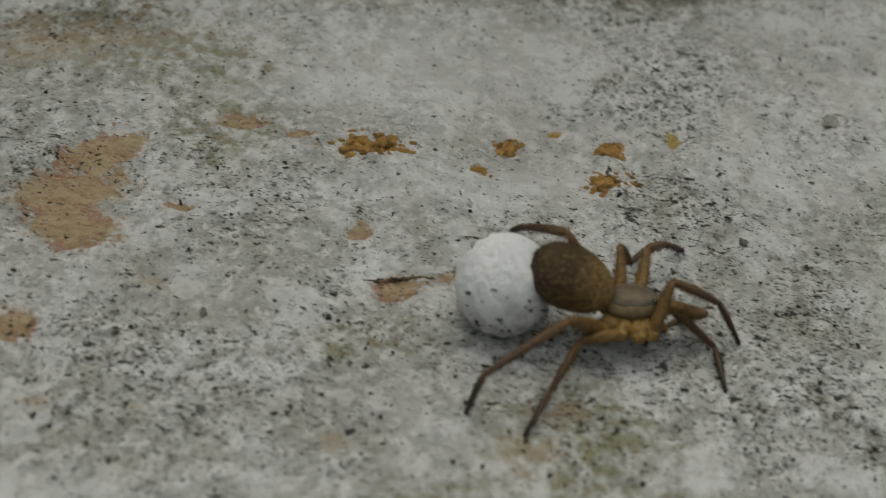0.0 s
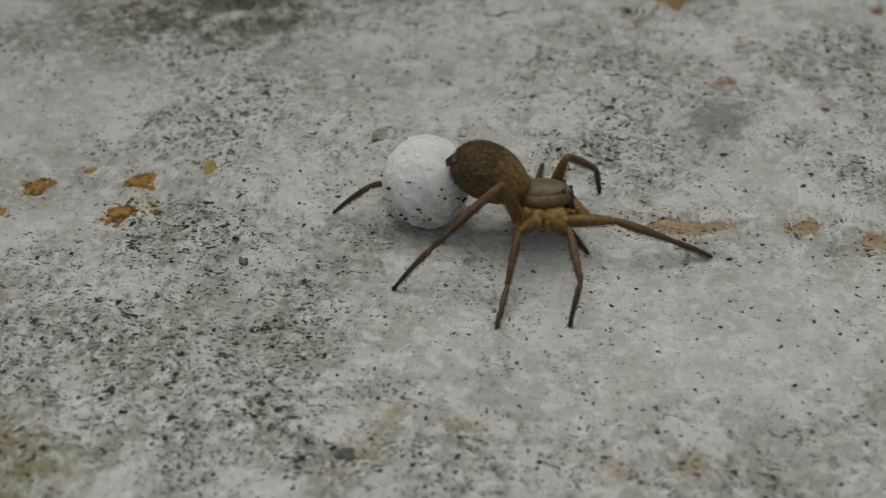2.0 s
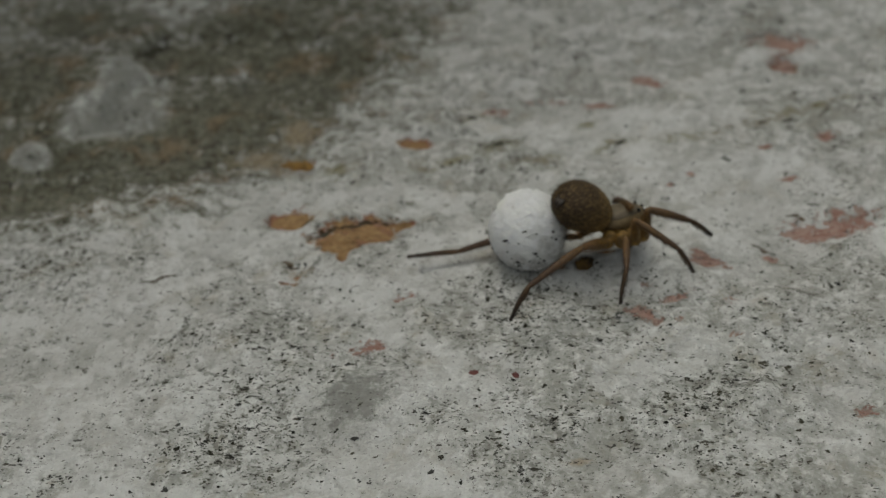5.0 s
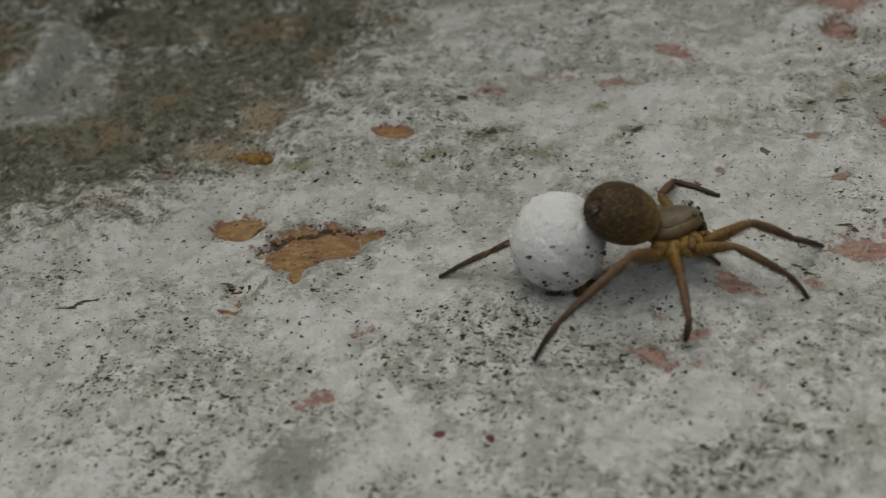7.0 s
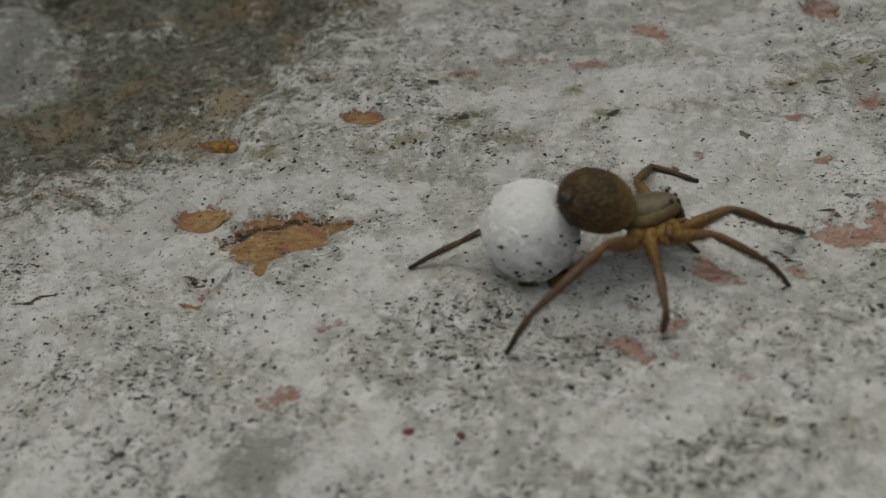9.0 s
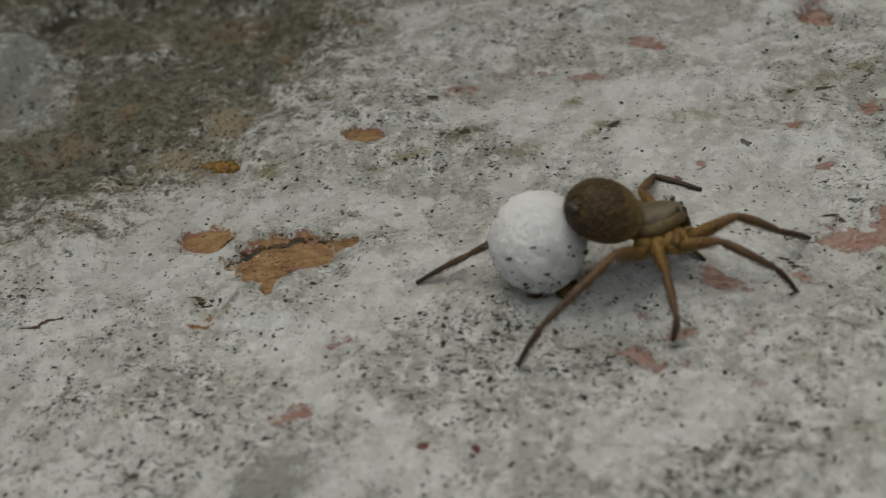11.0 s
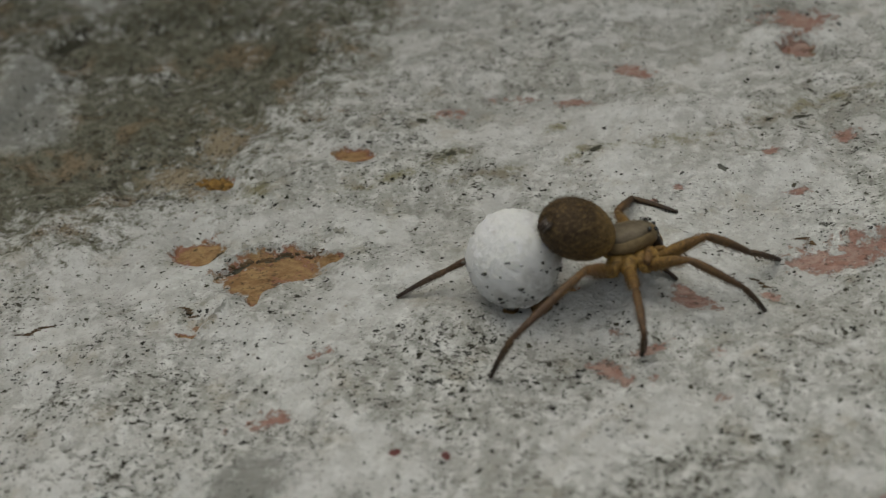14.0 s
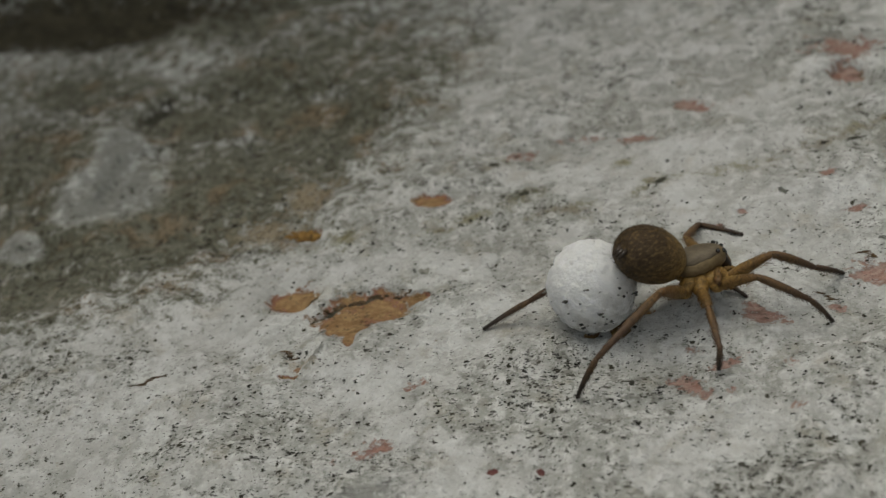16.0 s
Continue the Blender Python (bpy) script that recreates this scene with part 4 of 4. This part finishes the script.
# the first one is added as the shadow line under the ochre's rim
cleft([(-11.2, 42.2), (-9.9, 43.1), (-8.4, 43.4), (-6.1, 43.4)], 0.2, "dark lifted edge of old paint over bare ochre")
cleft([(-11.7, 43.2), (-11.3, 43.5), (-11.3, 44.1)], 0.13, "short dark edge of paint beside bare ochre")
cleft([(-46.4, 7.7), (-45.1, 8.1), (-43.3, 8.6)], 0.12, "dark jagged edge of paint over buff")
cleft([(-42.5, 11.5), (-41.3, 11.8), (-40.0, 11.4)], 0.09, "dark jagged edge of paint on the whitewash")
cleft([(-20.0, 37.9), (-19.4, 38.0), (-18.9, 38.4), (-18.2, 38.5)], 0.08, "short dark crumbling crack in the whitewash")
cleft([(-12.4, 39.4), (-11.9, 39.2), (-11.6, 38.7), (-11.1, 38.8)], 0.05, "short dark crumbling crack in the whitewash")
cleft([(13.9, 41.1), (14.4, 41.0), (14.7, 40.6), (15.0, 40.5)], 0.07, "short dark crumbling crack in the whitewash")
cleft([(16.3, 43.9), (16.8, 43.8), (17.2, 43.3)], 0.08, "short dark crumbling crack in the whitewash")
cleft([(-16.9, 19.0), (-16.3, 19.3), (-15.5, 19.0)], 0.09, "thin dark lifted edge of paint over tan")


def make_grit():
    """Countless specks of soot and sand, thick in some places and thin in others."""
    n = 9000
    x, y = rng.uniform(-66, 34, n * 3), rng.uniform(-10, 84, n * 3)
    dens = 0.35 + 0.55 * lattice(31, x, y, 6.0) + 0.3 * lattice(32, x, y, 2.2) + 0.25 * (field(("moss",), x, y) > 0) - 0.6 * (field(("pale", "ochre"), x, y) > 0)
    keep = rng.uniform(0, 1, n * 3) < dens
    x, y = x[keep][:n], y[keep][:n]
    z = height(x, y)
    m = len(x)
    size = 0.015 + 0.043 * rng.uniform(0, 1, m) ** 3
    turn = rng.uniform(0, 3.14, m)
    shape = np.array([(1, 0, 0), (0, 1, 0), (-1, 0, 0), (0, -1, 0), (0.2, 0.1, 0.8), (0, 0, -0.6)], float)
    faces = np.array([(0, 1, 4), (1, 2, 4), (2, 3, 4), (3, 0, 4), (1, 0, 5), (2, 1, 5), (3, 2, 5), (0, 3, 5)])
    v = shape[None] * rng.uniform(0.55, 1.5, (m, 6, 1)) * (size[:, None] * np.array([1.5, 0.9, 0.6])[None])[:, None]
    c, s = np.cos(turn * 0.35 - 0.4)[:, None], np.sin(turn * 0.35 - 0.4)[:, None]
    v = np.stack([v[..., 0] * c - v[..., 1] * s + x[:, None], v[..., 0] * s + v[..., 1] * c + y[:, None], v[..., 2] + z[:, None]], -1)
    f = faces[None] + 6 * np.arange(m)[:, None, None]
    me = bpy.data.meshes.new("grit")
    me.from_pydata((v.reshape(-1, 3) * S).tolist(), [], f.reshape(-1, 3).tolist())
    me.materials.append(BLACK)
    return tagged(new("grit", me), "scattered black specks of soot and sand", "grit", kind="stuff")


make_grit()


# ---- the walk of the spider ----
FEET = {}


def steps(name, *rows):
    FEET[name] = rows


steps("R1", (0, -29.75, 6.98, -20, 52), (0.5, -22.39, 6.31, 10, 52), (1, -18.22, 9.72, 0, 52), (1.5, -13.56, 12.21, -10, 52), (2, -7.23, 17.33, 20, 28), (2.5, -5.74, 21.37, 10, 36), (3, -3.46, 24.77, 10, 52), (3.5, 0.89, 31.63, 10, 52), (4, 5.49, 37.15, 30, 36), (4.5, 8.53, 39.07, 20, 52), (5.6, 15.46, 42.23, 20, 36))
steps("R2", (0, -30.32, 4.19, -80, 60), (0.5, -27.29, 5.30, 10, 92), (1, -22.49, 6.59, 10, 84), (1.5, -12.95, 11.08, 0, 52), (2, -13.71, 11.84, -10, 60), (2.5, -8.59, 16.83, -10, 44), (3, -4.58, 20.72, 0, 84), (3.5, -2.74, 24.49, 10, 4), (4, 4.58, 31.76, 10, 52), (4.5, 7.09, 35.92, 30, 76), (5.6, 14.55, 39.00, 20, 52))
steps("R3", (0, -38.63, -0.14, 30, 20), (0.5, -30.92, 2.66, 10, 28), (1, -24.91, 6.56, 20, -4), (1.5, -19.60, 8.49, -20, -4), (2, -16.97, 11.00, 10, 20), (2.5, -14.93, 12.91, 10, 20), (3, -6.98, 20.14, 0, 60), (3.5, -3.45, 28.89, 10, 28), (4, 2.57, 29.71, 20, 76), (4.5, 4.34, 33.68, -10, 60), (5.6, 9.12, 35.92, 0, 100))
steps("R4", (0, -41.08, 0.69, -10, 76), (0.5, -38.06, 2.64, 20, 36), (1, -31.21, 6.93, 0, 52), (1.5, -27.39, 10.89, 0, 36), (2, -21.94, 12.81, -10, 44), (2.5, -18.85, 14.95, -20, 76), (3, -14.66, 17.23, -10, 44), (3.5, -6.49, 23.95, 0, 40), (4, -2.95, 27.04, 0, 92), (4.5, -0.73, 32.11, -20, 108), (5.6, 2.69, 34.26, -22, 68))
steps("L1", (0, -33.95, 6.29, -80, 36), (0.5, -26.76, 8.70, 0, 60), (1, -20.95, 11.31, 10, -12), (1.5, -15.32, 14.43, 10, 12), (2, -13.13, 16.85, 0, -20), (2.5, -10.80, 18.96, -20, 35), (3, -7.86, 24.03, 10, -12), (3.5, -3.09, 29.53, 0, 5), (4, 0.81, 34.48, 0, 20), (4.5, 4.21, 38.62, -10, 36), (5.6, 10.76, 40.50, 10, 20))
steps("L2", (0, -32.18, 12.97, -20, 36), (0.5, -23.88, 13.07, -30, 44), (1, -16.99, 16.85, 10, 20), (1.5, -13.74, 17.60, 10, 52), (2, -12.78, 21.51, 10, 52), (2.5, -10.02, 25.16, 10, 36), (3, -8.04, 29.44, -10, 52), (3.5, -5.90, 36.13, -40, 36), (4, 0.24, 38.69, 0, 36), (4.5, 2.72, 42.14, 50, -20), (5.6, 10.94, 45.69, -80, 100))
steps("L3", (0, -33.99, 12.41, -20, 20), (0.5, -27.30, 18.14, -20, -20), (1, -21.75, 17.82, 0, 52), (1.5, -16.01, 23.74, 0, 20), (2, -15.74, 23.28, -50, 4), (2.5, -14.48, 25.13, -40, 28), (3, -10.82, 32.03, -30, 4), (3.5, -5.06, 33.57, 0, -4), (4, -7.82, 34.64, -20, -4), (4.5, -5.90, 38.03, -120, -4), (5.6, 6.51, 43.91, -60, 60))
steps("L4", (0, -40.29, 12.58, -20, 44), (0.5, -34.41, 16.11, -30, 36), (1, -28.41, 19.95, -30, 52), (1.5, -23.63, 21.05, -30, 44), (2, -25.70, 18.22, -10, 44), (2.5, -23.26, 20.32, -10, 36), (3, -19.42, 22.56, 0, 44), (3.5, -14.60, 28.08, 0, 68), (4, -10.81, 31.92, 30, 36), (4.5, -7.49, 37.70, 20, 36), (5.6, -1.99, 39.57, -10, 28))
# seconds, head shield's place, heading and nose-down tilt; then the sac's place
BODY = ((0, -34.83, 6.37, 2, 0.0), (0.5, -29.00, 9.13, -2, -1.1), (1, -23.55, 12.94, -0, 0.0), (1.5, -17.83, 16.38, -0, -1.1), (2, -15.44, 18.04, 3, 2.2), (2.5, -12.47, 19.92, 4, 2.8), (3, -9.57, 24.98, 17, 5.0), (3.5, -4.94, 29.73, 18, 6.0), (4, -0.56, 34.92, 21, 6.0), (4.5, 2.25, 38.11, 18, 6.0), (5.4, 8.67, 40.68, 16, 0.0))
SAC = ((0, -40.32, 6.41), (0.5, -35.28, 9.82), (1, -29.35, 13.18), (1.5, -23.57, 17.07), (2, -21.07, 18.43), (2.5, -18.24, 20.30), (3, -14.51, 23.64), (3.5, -9.46, 28.37), (4, -4.95, 32.82), (4.5, -2.51, 36.83), (5.4, 3.57, 39.70))

# seconds, degrees by which the abdomen is raised at the waist, and swung to its left
RAISED = ((0, -8, 4), (1, -8, 4), (2, -2, 8), (2.5, 2, 12), (3, 7, 18), (3.5, 12, 24), (4, 10, 24), (4.5, 8, 24), (5.4, 9, 22))
WAIST = Vector((-1.35, 0, 2.3)) * S


def between(rows, t):
    """Smooth values between rows."""
    times = [r[0] for r in rows]
    vals = np.array([r[1:] for r in rows], float)
    if t >= times[-1]:
        return vals[-1]
    k = max(0, max(n for n in range(len(times)) if times[n] <= t))
    u = (t - times[k]) / (times[k + 1] - times[k])
    h = times[k + 1] - times[k]
    def slope(n):
        if n == 0:
            return (vals[1] - vals[0]) / (times[1] - times[0])
        if n == len(times) - 1:
            return vals[0] * 0
        return (vals[n + 1] - vals[n - 1]) / (times[n + 1] - times[n - 1])
    a, b = slope(k) * h, slope(k + 1) * h
    return (2 * u**3 - 3 * u**2 + 1) * vals[k] + (u**3 - 2 * u**2 + u) * a + (3 * u**2 - 2 * u**3) * vals[k + 1] + (u**3 - u**2) * b


def foot(name, t):
    """Where a foot is on its way from hold to hold, how far its leg leans over and how steeply the tip stands."""
    rows = FEET[name]
    if t >= rows[-1][0]:
        _, x, y, lean, steep = rows[-1]
        up = 0.0
    else:
        k = max(n for n in range(len(rows)) if rows[n][0] <= t + 1e-6)
        (t0, x0, y0, l0, s0), (t1, x1, y1, l1, s1) = rows[k], rows[k + 1]
        u = min(1, max(0, (t - t0) / (t1 - t0)))
        x, y = x0 + (x1 - x0) * u, y0 + (y1 - y0) * u
        lean, steep = l0 + (l1 - l0) * u, s0 + (s1 - s0) * u
        up = 0.8 * math.sin(math.pi * u) * min(1, math.hypot(x1 - x0, y1 - y0) / 4)
    return Vector((x, y, lie(x, y) + 0.06 + up)), lean, steep


def joints(base, toe, lengths, lean, steep):
    """Knee and ankle of a leg from its hip to its toe, and the toe it can reach."""
    f, t, m = lengths
    reach = toe - base
    most = 0.985 * (f + t + m)
    if reach.length > most:
        toe = base + reach * (most / reach.length)
        reach = toe - base
    along = reach.normalized()
    flat = Vector((reach.x, reach.y, 0)).normalized()
    up = Vector((0, 0, 1))
    rise = (up - along * up.dot(along)).normalized()
    rise = Matrix.Rotation(radians(lean), 3, along) @ rise
    while True:
        a = radians(steep)
        back = -flat * math.cos(a) + rise * math.sin(a)
        ankle = toe + back.normalized() * m
        ankle.z = max(ankle.z, toe.z + 0.15)
        d = (ankle - base).length
        if d < 0.97 * (f + t) or steep < -31:
            break
        steep -= 3
    d = min(d, 0.995 * (f + t))
    way = (ankle - base).normalized()
    ca = max(-1, min(1, (f * f + d * d - t * t) / (2 * f * d)))
    side = (rise - way * rise.dot(way)).normalized()
    knee = base + way * (f * ca) + side * (f * math.sqrt(max(0, 1 - ca * ca)))
    reached = base + way * d
    toe = reached + (toe - ankle).normalized() * m
    ankle = knee + (reached - knee).normalized() * t
    toe = ankle + (toe - reached)
    return knee, ankle, toe


def bone(a, b, up):
    """The pose of a segment from a to b, in millimetres."""
    x = (b - a).normalized()
    z = up - x * up.dot(x)
    z = z.normalized() if z.length > 1e-4 else x.orthogonal().normalized()
    y = z.cross(x)
    m = Matrix((x, y, z)).transposed().to_4x4()
    m.translation = a * S
    return m


def motions():
    ticks = [round(k * 0.1, 2) for k in range(57)] + [5.8, 16.0]
    body_rows, sac_rows, abdomen_rows = [], [], []
    legs = {n: ([], [], []) for n in LEGS}
    for t in ticks:
        x, y, yaw, tilt = between(BODY, t)
        bob = 0.06 * math.sin(t * 17) if t < 5.3 else 0.0
        m = place(x, y, lie(x, y) * 0.6 + 0.25 + bob, 0, tilt, yaw)
        body_rows.append((t, m))
        raised, swung = between(RAISED, t)
        lift = Matrix.Rotation(radians(float(swung)), 4, "Z") @ Matrix.Rotation(radians(float(raised)), 4, "Y")
        abdomen_rows.append((t, Matrix.Translation(WAIST) @ lift @ Matrix.Translation(-WAIST)))
        sx, sy = between(SAC, t)
        sz = lie(sx, sy) * 0.6 + 2.32 + bob
        sac_rows.append((t, place(sx, sy, sz, 0, 8 * math.sin(t * 5) if t < 5.3 else 0, math.degrees(math.atan2(y - sy, x - sx)))))
        inv = m.inverted()
        for n in LEGS:
            base = Vector((*COXA[n], COXA_Z))
            hold, lean, steep = foot(n, t)
            toe = inv @ (hold * S) / S
            knee, ankle, end = joints(base, toe, LENGTH[n[1]], lean, steep)
            knee, ankle, end = knee - base, ankle - base, end - base
            up = Vector((0, 0, 1))
            for rows, (a, b) in zip(legs[n], ((Vector(), knee), (knee, ankle), (ankle, end))):
                rows.append((t, bone(a, b, up)))
    walk(spider, body_rows)
    walk(ABDOMEN_PART, abdomen_rows)
    walk(egg_sac, sac_rows)
    for n, pieces in LEGS.items():
        for ob, rows in zip(pieces, legs[n]):
            walk(ob, rows)


motions()
